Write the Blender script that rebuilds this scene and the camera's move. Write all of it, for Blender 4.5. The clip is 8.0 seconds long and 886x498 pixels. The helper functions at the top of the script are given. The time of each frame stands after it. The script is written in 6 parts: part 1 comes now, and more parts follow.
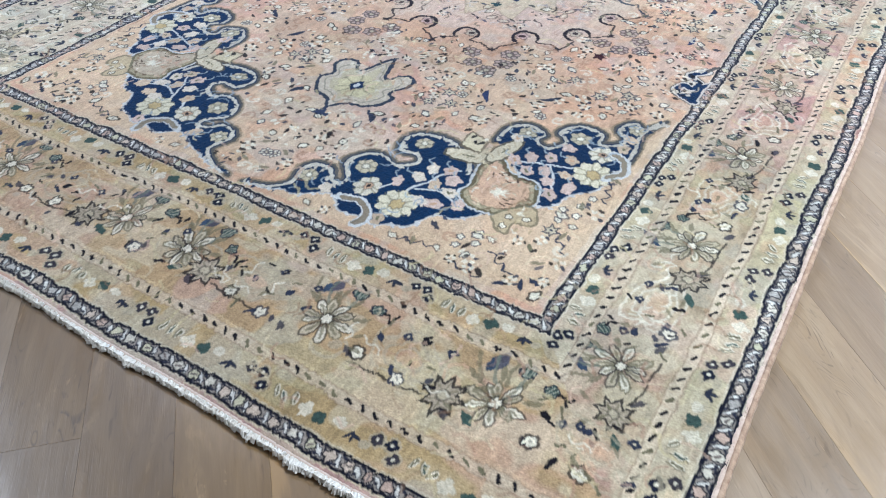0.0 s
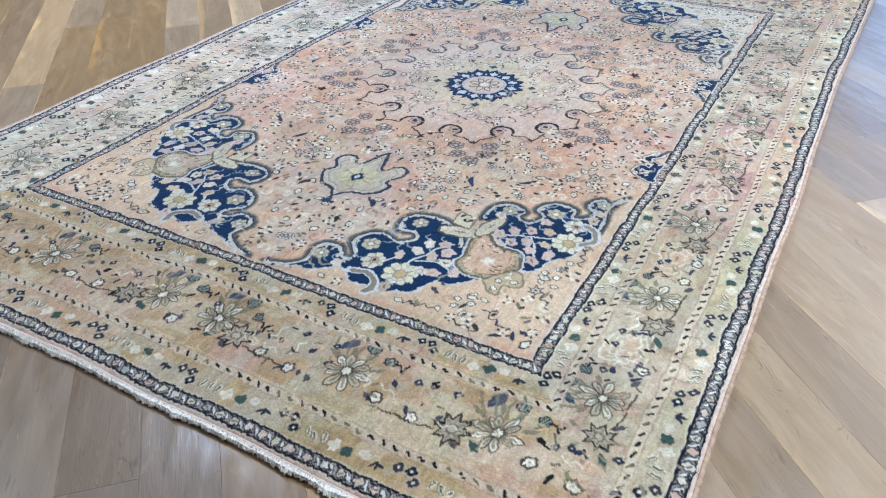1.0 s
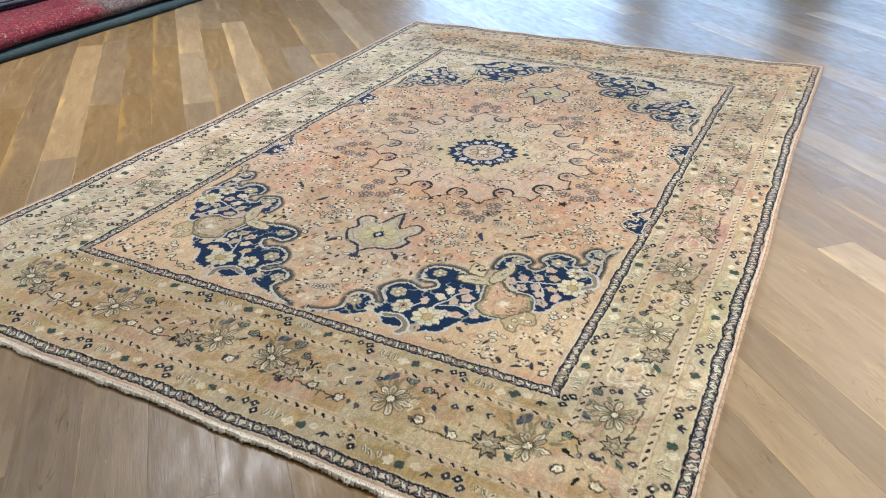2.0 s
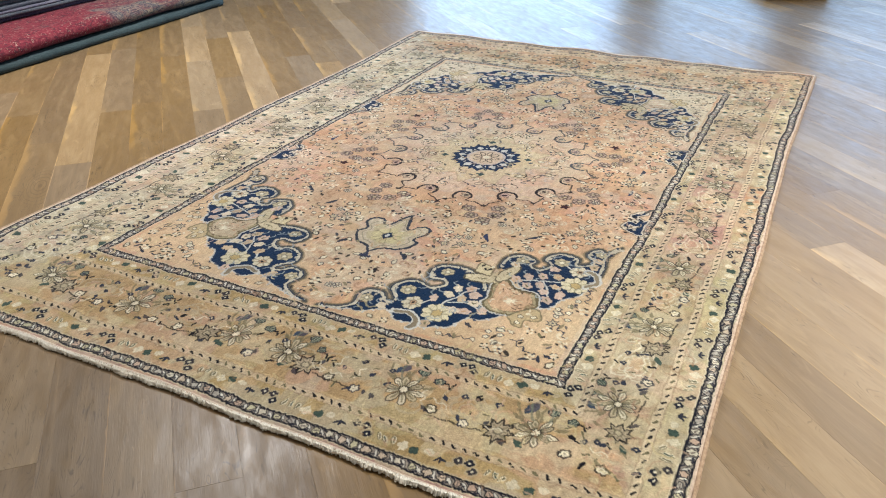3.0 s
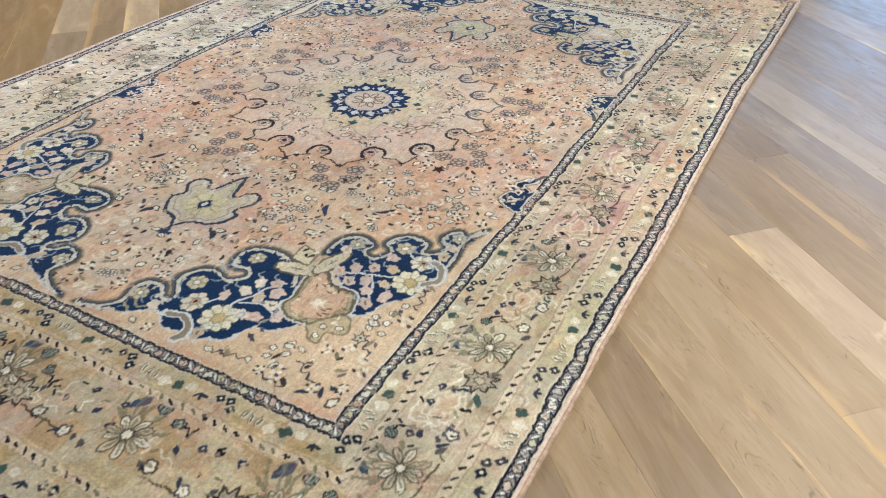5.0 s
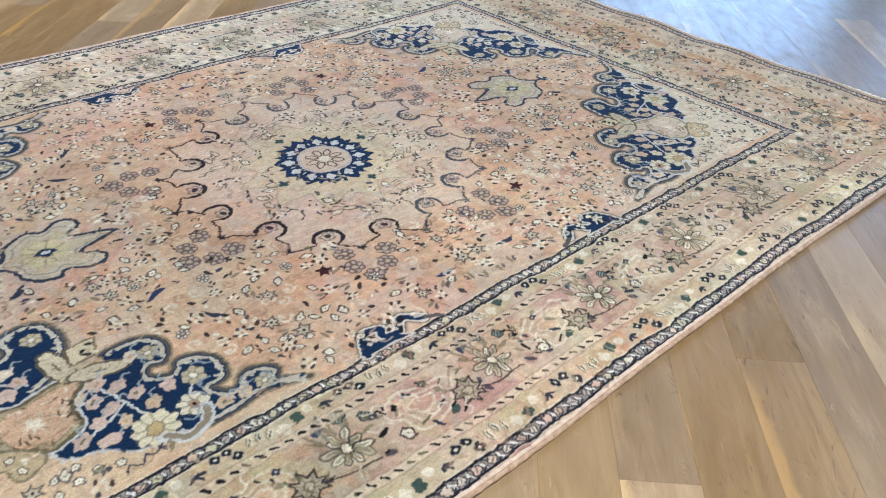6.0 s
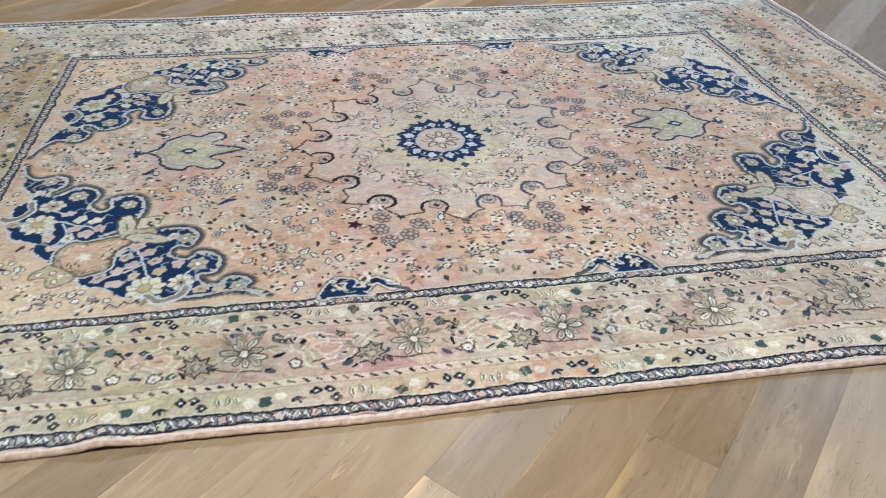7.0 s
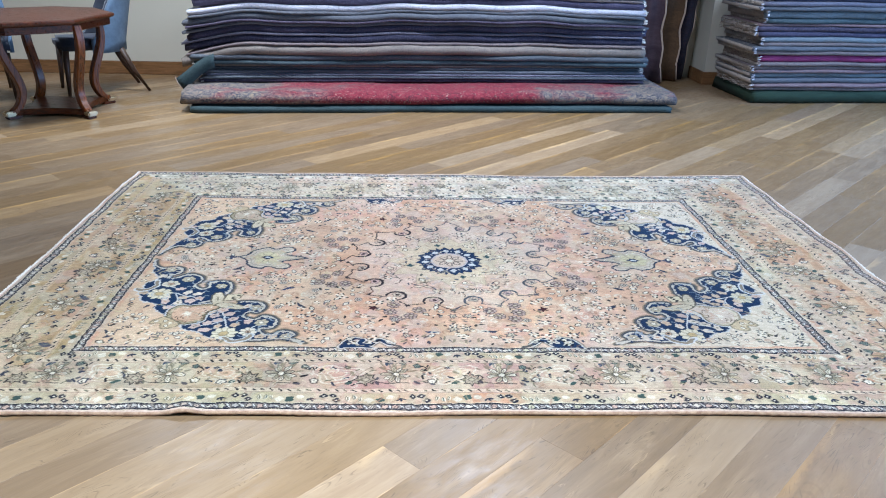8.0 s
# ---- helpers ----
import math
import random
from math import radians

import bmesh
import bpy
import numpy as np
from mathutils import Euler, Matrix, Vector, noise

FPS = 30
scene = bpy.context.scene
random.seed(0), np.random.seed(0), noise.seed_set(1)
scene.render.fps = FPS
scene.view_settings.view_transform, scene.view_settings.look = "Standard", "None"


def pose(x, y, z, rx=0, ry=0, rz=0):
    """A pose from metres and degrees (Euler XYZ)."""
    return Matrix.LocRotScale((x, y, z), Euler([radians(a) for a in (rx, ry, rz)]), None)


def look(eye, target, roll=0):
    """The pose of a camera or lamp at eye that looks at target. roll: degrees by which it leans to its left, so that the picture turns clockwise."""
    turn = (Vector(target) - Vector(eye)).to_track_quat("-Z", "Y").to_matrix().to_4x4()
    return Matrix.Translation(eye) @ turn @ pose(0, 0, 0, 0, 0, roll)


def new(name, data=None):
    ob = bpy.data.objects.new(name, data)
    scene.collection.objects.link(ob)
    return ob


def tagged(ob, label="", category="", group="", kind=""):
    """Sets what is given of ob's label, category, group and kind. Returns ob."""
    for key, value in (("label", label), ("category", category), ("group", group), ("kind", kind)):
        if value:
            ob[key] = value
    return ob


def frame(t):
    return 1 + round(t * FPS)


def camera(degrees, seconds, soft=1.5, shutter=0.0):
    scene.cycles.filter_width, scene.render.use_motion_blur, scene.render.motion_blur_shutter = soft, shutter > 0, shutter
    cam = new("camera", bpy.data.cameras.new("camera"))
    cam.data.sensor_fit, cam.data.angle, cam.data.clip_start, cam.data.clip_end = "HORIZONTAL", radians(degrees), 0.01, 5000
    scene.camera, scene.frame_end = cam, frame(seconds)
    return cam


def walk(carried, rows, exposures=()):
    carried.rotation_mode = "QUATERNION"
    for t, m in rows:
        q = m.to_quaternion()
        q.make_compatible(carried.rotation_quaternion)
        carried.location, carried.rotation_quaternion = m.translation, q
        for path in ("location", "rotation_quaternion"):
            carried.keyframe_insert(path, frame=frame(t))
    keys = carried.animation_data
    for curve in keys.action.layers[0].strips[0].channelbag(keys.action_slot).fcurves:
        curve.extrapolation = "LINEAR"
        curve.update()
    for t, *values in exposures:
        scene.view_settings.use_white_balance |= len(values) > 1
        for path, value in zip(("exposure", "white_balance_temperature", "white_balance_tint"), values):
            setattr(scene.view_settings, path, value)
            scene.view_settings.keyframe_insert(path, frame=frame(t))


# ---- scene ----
cam = camera(60.3, 8.0, 0.7, 0.12)

PATH = [
    (0, (-2.416, -1.254, 1.162), (-1.171, -0.467, -0.19), -0.2),
    (0.5, (-2.582, -1.309, 1.198), (-1.262, -0.5, -0.068), -0.3),
    (1, (-2.665, -1.342, 1.264), (-1.248, -0.524, 0.114), -1.0),
    (1.5, (-2.831, -1.324, 1.331), (-1.331, -0.522, 0.279), -0.8),
    (1.7, (-2.9, -1.333, 1.354), (-1.38, -0.536, 0.328), -0.8),
    (3, (-3.092, -1.35, 1.396), (-1.537, -0.561, 0.416), -0.5),
    (3.5, (-3.077, -1.369, 1.39), (-1.543, -0.578, 0.38), -0.9),
    (4, (-2.965, -1.42, 1.359), (-1.462, -0.632, 0.302), -1.1),
    (4.5, (-2.703, -1.517, 1.303), (-1.24, -0.724, 0.193), -1.1),
    (5, (-2.283, -1.607, 1.267), (-0.861, -0.819, 0.102), -0.3),
    (5.2, (-2.077, -1.649, 1.287), (-0.681, -0.817, 0.121), -0.3),
    (6.3, (-0.933, -2.022, 1.237), (-0.03, -0.687, 0.053), 3.3),
    (6.5, (-0.769, -2.093, 1.278), (-0.026, -0.676, 0.078), 3.4),
    (7, (-0.433, -2.439, 1.29), (-0.144, -0.841, 0.123), 1.4),
    (7.5, (-0.28, -2.933, 1.371), (-0.173, -1.192, 0.394), 1.2),
    (8, (-0.198, -3.407, 1.47), (-0.116, -1.56, 0.707), 1.4),
]
# the phone's exposure and white balance drift: seconds, stops, kelvin, tint
EXPOSURES = [(0, -0.26, 4980, 10), (1, -0.26, 4880, 10), (1.5, -0.38, 5650, 10), (3.5, -0.4, 6250, 10), (5, -0.42, 5700, 10), (6.5, -0.5, 5400, 11), (7.5, -0.29, 5000, 10), (8, -0.13, 4960, 10)]
walk(cam, [(t, look(eye, target, roll)) for t, eye, target, roll in PATH],
     exposures=EXPOSURES)

# ---- light ----
world = bpy.data.worlds.new("world")
scene.world = world
world.use_nodes = True
wn = world.node_tree.nodes
sky = wn.new("ShaderNodeTexSky")
sky.sky_type, sky.sun_disc = "NISHITA", False
sky.sun_elevation, sky.sun_rotation = radians(42), radians(166)
wn["Background"].inputs["Strength"].default_value = 0.12
world.node_tree.links.new(sky.outputs["Color"], wn["Background"].inputs["Color"])


def lamp(name, kind, m, watts, colour, size=(1, 1)):
    data = bpy.data.lights.new(name, kind)
    data.energy, data.color = watts, colour
    if kind == "AREA":
        data.shape, data.size, data.size_y = "RECTANGLE", size[0], size[1]
    if name == "ceiling_lamp":
        data.spread = radians(125)
    if kind == "SUN":
        data.angle = radians(2)
    ob = new(name, data)
    ob.matrix_world = m
    return ob


lamp("sun", "SUN", look((4, -16, 15), (0, 0, 0)), 2.0, (1.0, 0.95, 0.88))
# daylight in the shop window's opening
for wy0, wy1 in ((-5.0, -1.25), (-0.65, 0.65), (1.2, 4.1)):
    lamp("window_daylight", "AREA", look((6.82, (wy0 + wy1) / 2, 1.75), (0, (wy0 + wy1) / 2, 0.6)), (14.0, 16.0, 26.0)[int(wy0 > -5) + int(wy0 > 0)] * 2.6 * (wy1 - wy0), (0.42, 0.67, 1.0), (wy1 - wy0, 2.6))
# rows of warm ceiling lamps
for lx, ly, lw, colour in ((-4.7, 2.9, 22, (1.0, 0.95, 0.84)), (-2.2, 3.1, 48, (1.0, 0.96, 0.87)), (-0.4, -2.5, 82, (1.0, 0.945, 0.81)), (0.5, 2.45, 52, (0.98, 0.965, 0.94)),
                           (3.4, -2.4, 26, (1.0, 0.955, 0.86)), (3.9, 2.2, 32, (0.90, 0.95, 1.0))):
    lamp("ceiling_lamp", "AREA", look((lx, ly, 3.5), (lx, ly, 0)), lw * 2.0, colour, (1.1, 0.35))

# ---- materials ----


def srgb(r, g, b):
    return tuple(((c / 255 + 0.055) / 1.055) ** 2.4 if c > 10 else c / 255 / 12.92 for c in (r, g, b))


class Nodes:
    """A short hand for building a node material."""

    def __init__(self, name, rough=0.6, metal=0.0):
        self.mat = bpy.data.materials.new(name)
        self.mat.use_nodes = True
        self.tree = self.mat.node_tree
        self.bsdf = self.tree.nodes["Principled BSDF"]
        self.bsdf.inputs["Roughness"].default_value = rough
        self.bsdf.inputs["Metallic"].default_value = metal

    def add(self, kind, **inputs):
        n = self.tree.nodes.new("ShaderNode" + kind)
        for key, v in inputs.items():
            self.put(n.inputs[key.replace("_", " ")], v)
        return n

    def put(self, socket, v):
        if isinstance(v, bpy.types.NodeSocket):
            self.tree.links.new(v, socket)
        elif isinstance(v, tuple) and len(v) == 3 and len(socket.default_value) == 4:
            socket.default_value = (*v, 1)
        else:
            socket.default_value = v

    def coords(self, which="Object", scale=(1, 1, 1), shift=None):
        c = self.add("TexCoord").outputs[which]
        m = self.add("Mapping", Vector=c, Scale=scale)
        if shift is not None:
            self.put(m.inputs["Location"], shift)
        return m.outputs[0]

    def noise(self, vec, scale, detail=4.0, rough=0.55, warp=0.0):
        return self.add("TexNoise", Vector=vec, Scale=scale, Detail=detail, Roughness=rough, Distortion=warp).outputs["Fac"]

    def ramp(self, fac, stops):
        r = self.add("ValToRGB", Fac=fac)
        e = r.color_ramp.elements
        while len(e) < len(stops):
            e.new(0.5)
        for el, (p, c) in zip(e, stops):
            el.position, el.color = p, (*c, 1) if isinstance(c, tuple) else (c, c, c, 1)
        return r.outputs["Color"]

    def mix(self, fac, a, b, blend="MIX"):
        n = self.tree.nodes.new("ShaderNodeMix")
        n.data_type, n.blend_type = "RGBA", blend
        self.put(n.inputs[0], fac)
        self.put(n.inputs[6], a)
        self.put(n.inputs[7], b)
        return n.outputs[2]

    def math(self, op, a, b=0.5):
        n = self.tree.nodes.new("ShaderNodeMath")
        n.operation = op
        self.put(n.inputs[0], a)
        self.put(n.inputs[1], b)
        return n.outputs[0]

    def bump(self, height, strength=0.3, distance=0.003):
        self.put(self.bsdf.inputs["Normal"], self.add("Bump", Height=height, Strength=strength, Distance=distance).outputs[0])

    def base(self, c):
        self.put(self.bsdf.inputs["Base Color"], c)
        return self

    def rough(self, c):
        self.put(self.bsdf.inputs["Roughness"], c)
        return self


def wood_floor(name, dark, mid, light, island=False):
    """Hand-scraped, oiled oak: soft grain, dark open pores, ringed knots, pale worn patches and split edges, a satin finish."""
    n = Nodes(name)
    rnd = n.add("NewGeometry").outputs["Random Per Island"] if island else n.add("ObjectInfo").outputs["Random"]
    off = n.add("CombineXYZ", X=n.math("MULTIPLY", rnd, 37.0), Y=n.math("MULTIPLY", rnd, 11.0), Z=n.math("MULTIPLY", rnd, 23.0)).outputs[0]
    blotch = n.coords("Object", (1.6, 5.0, 1.0), off)
    rings = n.noise(n.coords("Object", (0.8, 5.0, 1.0), off), 2.2, 6.0, 0.62, 1.8)
    grain = n.noise(n.coords("Object", (5.0, 75.0, 1.0), off), 2.4, 3.0, 0.65, 0.4)
    c = n.ramp(rings, [(0.22, tuple(0.55 * p + 0.45 * q for p, q in zip(dark, mid))), (0.5, mid), (0.8, light)])
    c = n.mix(n.ramp(grain, [(0.30, 0.20), (0.5, 0.0)]), c, dark)
    # cathedral figure: broken dark lines that follow the growth rings, only in some stretches of a board
    where = n.ramp(n.noise(blotch, 1.5, 3.0), [(0.46, 0.0), (0.6, 1.0)])
    contour = n.math("FRACT", n.math("MULTIPLY", n.noise(n.coords("Object", (1.1, 6.0, 1.0), off), 1.6, 2.5, 0.5, 0.9), 26.0), 0.0)
    broken = n.ramp(n.noise(n.coords("Object", (22.0, 60.0, 1.0), off), 1.0, 3.0, 0.6), [(0.47, 0.0), (0.58, 1.0)])
    lines = n.math("MULTIPLY", n.math("MULTIPLY", n.ramp(contour, [(0.30, 0.0), (0.5, 0.8), (0.62, 0.0)]), where), broken)
    c = n.mix(lines, c, tuple(v * 0.5 for v in dark))
    # open pores and short checks along the grain
    pores = n.noise(n.coords("Object", (13.0, 120.0, 1.0), off), 1.0, 2.0, 0.5, 0.7)
    c = n.mix(n.math("MULTIPLY", n.ramp(pores, [(0.63, 0.0), (0.75, 0.55)]), n.ramp(n.noise(blotch, 2.6, 3.0), [(0.50, 0.0), (0.66, 1.0)])), c, tuple(v * 0.42 for v in dark))
    # knots with faint rings round them, in a few boards
    cell = n.add("TexVoronoi", Vector=n.add("VectorMath", **{}).outputs[0], Scale=1.25, Randomness=1.0)
    warp = cell.inputs["Vector"].links[0].from_node
    n.put(warp.inputs[0], n.coords("Object", (1.0, 2.6, 1.0), off))
    n.put(warp.inputs[1], n.mix(0.965, n.add("TexNoise", Vector=blotch, Scale=4.0, Detail=3.0).outputs["Color"], (0.0, 0.0, 0.0)))
    dist = cell.outputs["Distance"]
    few = n.ramp(n.noise(n.coords("Object", (0.7, 2.0, 1.0), off), 1.3, 1.0), [(0.46, 0.0), (0.52, 1.0)])
    ringed = n.math("SINE", n.math("MULTIPLY", dist, 150.0), 0.0)
    near = n.math("MULTIPLY", n.ramp(dist, [(0.05, 0.75), (0.34, 0.0)]), few)
    c = n.mix(n.math("MULTIPLY", n.ramp(ringed, [(0.35, 0.0), (0.9, 1.0)]), near), c, dark)
    c = n.mix(n.math("MULTIPLY", n.ramp(n.math("ADD", dist, n.math("MULTIPLY", grain, 0.04)), [(0.035, 0.6), (0.075, 0.0)]), few), c, tuple(v * 0.5 for v in dark))
    # worn, peeled patches
    worn = n.noise(blotch, 2.6, 5.0, 0.62, 0.8)
    c = n.mix(n.ramp(worn, [(0.62, 0.0), (0.70, 0.35)]), c, tuple(min(1, v * 1.3) for v in light))
    scrape = n.noise(n.coords("Object", (2.6, 16.0, 1.0), off), 2.2, 5.0, 0.68, 1.2)
    c = n.mix(n.ramp(scrape, [(0.66, 0.0), (0.70, 0.35)]), c, tuple(min(1, v * 1.55) for v in light))
    if not island:
        # pale splits along some edges
        y = n.add("SeparateXYZ", Vector=n.add("TexCoord").outputs["Object"]).outputs["Y"]
        edge = n.math("ADD", n.math("ABSOLUTE", y), n.math("MULTIPLY", n.noise(n.coords("Object", (9.0, 9.0, 1.0), off), 2.0, 4.0, 0.7), 0.012))
        split = n.math("MULTIPLY", n.ramp(edge, [(0.0845, 0.0), (0.0862, 0.7)]), n.ramp(n.noise(n.coords("Object", (1.0, 0.6, 1.0), off), 1.6, 3.0, 0.6), [(0.56, 0.0), (0.64, 1.0)]))
        c = n.mix(split, c, tuple(min(1, v * q) for v, q in zip(light, (1.7, 1.55, 1.25))))
        # broad honey-coloured sapwood along one edge of some boards
        side = n.math("ADD", y, n.math("MULTIPLY", n.noise(n.coords("Object", (2.4, 7.0, 1.0), off), 1.8, 4.0, 0.62, 0.8), 0.085))
        sap = n.math("MULTIPLY", n.ramp(side, [(0.092, 0.0), (0.108, 0.6)]), n.ramp(n.noise(n.coords("Object", (0.8, 0.4, 1.0), off), 1.3, 2.0, 0.5), [(0.50, 0.0), (0.58, 1.0)]))
        c = n.mix(sap, c, tuple(min(1, v * q) for v, q in zip(light, (1.38, 1.24, 0.9))))
    tone = n.add("HueSaturation", Color=c, Value=n.math("MULTIPLY_ADD", rnd, 0.08), Saturation=n.math("MULTIPLY_ADD", rnd, -0.25))
    tone.inputs["Value"].links[0].from_node.inputs[2].default_value = 0.97
    tone.inputs["Saturation"].links[0].from_node.inputs[2].default_value = 1.12
    n.base(tone.outputs[0])
    n.rough(n.ramp(n.noise(blotch, 5.0, 4.0, 0.6), [(0.3, 0.28), (0.7, 0.45)]))
    n.bsdf.inputs["Specular IOR Level"].default_value = 0.6
    wave = n.noise(n.coords("Object", (1.2, 4.0, 1.0), off), 3.0, 2.0, 0.5)
    n.bump(n.math("ADD", n.math("MULTIPLY", grain, 0.3), n.math("MULTIPLY", wave, 1.6)), 0.35, 0.003)
    return n.mat


OAK = {
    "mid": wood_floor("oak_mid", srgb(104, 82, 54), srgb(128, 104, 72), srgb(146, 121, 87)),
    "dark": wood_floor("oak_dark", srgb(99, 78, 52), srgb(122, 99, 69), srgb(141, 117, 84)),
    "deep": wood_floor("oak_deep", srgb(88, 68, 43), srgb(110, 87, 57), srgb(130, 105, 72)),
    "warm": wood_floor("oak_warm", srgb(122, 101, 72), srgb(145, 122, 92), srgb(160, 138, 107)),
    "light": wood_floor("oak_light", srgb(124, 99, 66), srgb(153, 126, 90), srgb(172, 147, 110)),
}
OAK_FAR = wood_floor("oak_far", srgb(104, 81, 53), srgb(129, 103, 71), srgb(150, 124, 88), island=True)


def plaster(name, colour):
    n = Nodes(name, 0.85)
    v = n.coords("Object")
    n.base(n.mix(n.ramp(n.noise(v, 1.3, 5.0), [(0.35, 0.0), (0.7, 0.25)]), colour, tuple(c * 0.82 for c in colour)))
    n.bump(n.noise(v, 180.0, 3.0), 0.08, 0.001)
    return n.mat


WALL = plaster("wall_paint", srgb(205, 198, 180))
# the ceiling is out of view; its dark grey cuts the bounced fill light
CEILING = plaster("ceiling_low_bounce", srgb(122, 118, 110))


def polished_wood(name, dark, light, rough=0.28, axis=(1.0, 9.0, 9.0)):
    n = Nodes(name, rough)
    v = n.coords("Object", axis)
    g = n.noise(v, 4.0, 6.0, 0.62, 1.2)
    n.base(n.ramp(g, [(0.3, dark), (0.7, light)]))
    n.rough(n.ramp(n.noise(v, 9.0, 3.0), [(0.3, rough - 0.06), (0.7, rough + 0.14)]))
    n.bump(g, 0.12, 0.001)
    return n.mat


MAHOGANY = polished_wood("mahogany", srgb(34, 14, 5), srgb(98, 46, 13), 0.30)
# upright grain; its lighter orange also carries the warm lamplight on the legs
MAHOGANY_LEG = polished_wood("mahogany_leg", srgb(36, 16, 5), srgb(136, 74, 24), 0.30, (9.0, 9.0, 1.0))
WALNUT = polished_wood("walnut", srgb(46, 32, 24), srgb(88, 62, 44), 0.4, (9.0, 9.0, 1.0))
SKIRTING = polished_wood("skirting_wood", srgb(96, 66, 38), srgb(148, 108, 66), 0.42)
FRAME = polished_wood("window_frame_paint", srgb(60, 58, 55), srgb(72, 70, 66), 0.45)
BRASS = Nodes("worn_brass", 0.3, 1.0).base(srgb(214, 196, 160)).mat


def cloth(name, a, b, scale=26.0, weave=420.0):
    n = Nodes(name, 0.92)
    v = n.coords("Object")
    c = n.mix(n.ramp(n.noise(v, scale, 5.0, 0.7), [(0.35, 0.0), (0.65, 1.0)]), a, b)
    n.base(c)
    n.bsdf.inputs["Sheen Weight"].default_value = 0.15
    n.bump(n.noise(v, weave, 2.0), 0.3, 0.002)
    return n.mat


BLUE_FABRIC = cloth("blue_upholstery", srgb(90, 108, 130), srgb(106, 126, 148), 9.0)
SEAT_FABRIC = cloth("dark_seat_fabric", srgb(50, 54, 66), srgb(66, 70, 84), 9.0)


def stacked_cloth(name, a, b, c, streak=0.5, soft=0.15, size=1.8, bias=0.0):
    """A distressed, overdyed rug seen edge-on: worn patches and drawn-out threads."""
    n = Nodes(name, 0.95)
    v = n.coords("Object", (1.0, 2.0, 4.0))
    w = n.coords("Object", (60.0, 40.0, 50.0))
    m = n.mix(n.ramp(n.noise(v, size, 6.0, 0.7, 0.6), [(0.5 + bias - soft, 0.0), (0.5 + bias + soft, 1.0)]), a, b)
    m = n.mix(n.ramp(n.noise(w, 1.3, 5.0, 0.75), [(0.50, 0.0), (0.64, streak)]), m, c)
    knots = n.noise(n.coords("Object", (120.0, 60.0, 90.0)), 1.0, 2.0, 0.6)
    m = n.mix(n.ramp(knots, [(0.30, 0.35), (0.46, 0.0)]), m, tuple(q * 0.4 for q in a))
    drawn = n.noise(n.coords("Object", (2.5, 8.0, 60.0)), 1.6, 4.0, 0.65, 0.4)
    m = n.mix(n.ramp(drawn, [(0.34, 0.32), (0.48, 0.0)]), m, tuple(q * 0.5 for q in a))
    n.base(m)
    n.bump(n.noise(n.coords("Object", (60.0, 60.0, 200.0)), 2.0, 3.0), 0.5, 0.004)
    return n.mat


def pile_material(name):
    """Wool pile: the dye of each knot, with the abrash and grain of hand-spun yarn."""
    n = Nodes(name, 0.95)
    dye = n.add("VertexColor")
    dye.layer_name = "dye"
    v = n.coords("Object")
    fine = n.noise(n.coords("Object", (1.0, 0.55, 1.0)), 330.0, 3.0, 0.7)
    worn = n.noise(v, 3.2, 7.0, 0.7, 0.5)
    c = n.mix(1.0, dye.outputs["Color"], n.ramp(fine, [(0.25, 0.70), (0.62, 1.03)]), "MULTIPLY")
    c = n.mix(1.0, c, n.ramp(worn, [(0.32, 0.86), (0.70, 1.0)]), "MULTIPLY")
    n.base(c)
    n.bsdf.inputs["Specular IOR Level"].default_value = 0.1
    n.bsdf.inputs["Sheen Weight"].default_value = 0.08
    n.bump(n.math("ADD", fine, n.noise(v, 60.0, 3.0)), 0.55, 0.003)
    return n.mat


PILE = pile_material("wool_pile")
FRINGE = cloth("cotton_fringe", srgb(222, 214, 200), srgb(244, 239, 230), 120.0, 900.0)
CORD_PINK = cloth("pale_wool_cord", srgb(184, 160, 142), srgb(208, 188, 168), 60.0, 500.0)
CORD_BROWN = cloth("brown_wool_cord", srgb(146, 118, 94), srgb(188, 160, 132), 60.0, 500.0)
SELVEDGE = cloth("wool_selvedge", srgb(176, 150, 130), srgb(196, 174, 152), 40.0, 500.0)

# ---- helpers for meshes ----


def part(name, bm, material, parent=None, label="", smooth=False):
    me = bpy.data.meshes.new(name)
    bmesh.ops.recalc_face_normals(bm, faces=bm.faces)
    bm.to_mesh(me)
    bm.free()
    return mesh_part(name, me, material, parent, label, smooth)


def mesh_part(name, me, material, parent=None, label="", smooth=False):
    me.materials.append(material)
    if smooth:
        me.polygons.foreach_set("use_smooth", [True] * len(me.polygons))
    ob = new(name, me)
    ob.parent = parent
    if label:
        ob["label"] = label
    return ob


def box(bm, x0, x1, y0, y1, z0, z1, bevel=0.0, m=None):
    r = bmesh.ops.create_cube(bm, size=1)["verts"]
    bmesh.ops.transform(bm, verts=r, matrix=Matrix.LocRotScale(((x0 + x1) / 2, (y0 + y1) / 2, (z0 + z1) / 2), None, (x1 - x0, y1 - y0, z1 - z0)))
    if bevel:
        edges = list({e for v in r for e in v.link_edges})
        r = list({v for f in bmesh.ops.bevel(bm, geom=edges, offset=bevel, segments=2, affect="EDGES", clamp_overlap=True)["faces"] for v in f.verts} | {v for v in r if v.is_valid})
    if m is not None:
        bmesh.ops.transform(bm, verts=r, matrix=m)
    return r


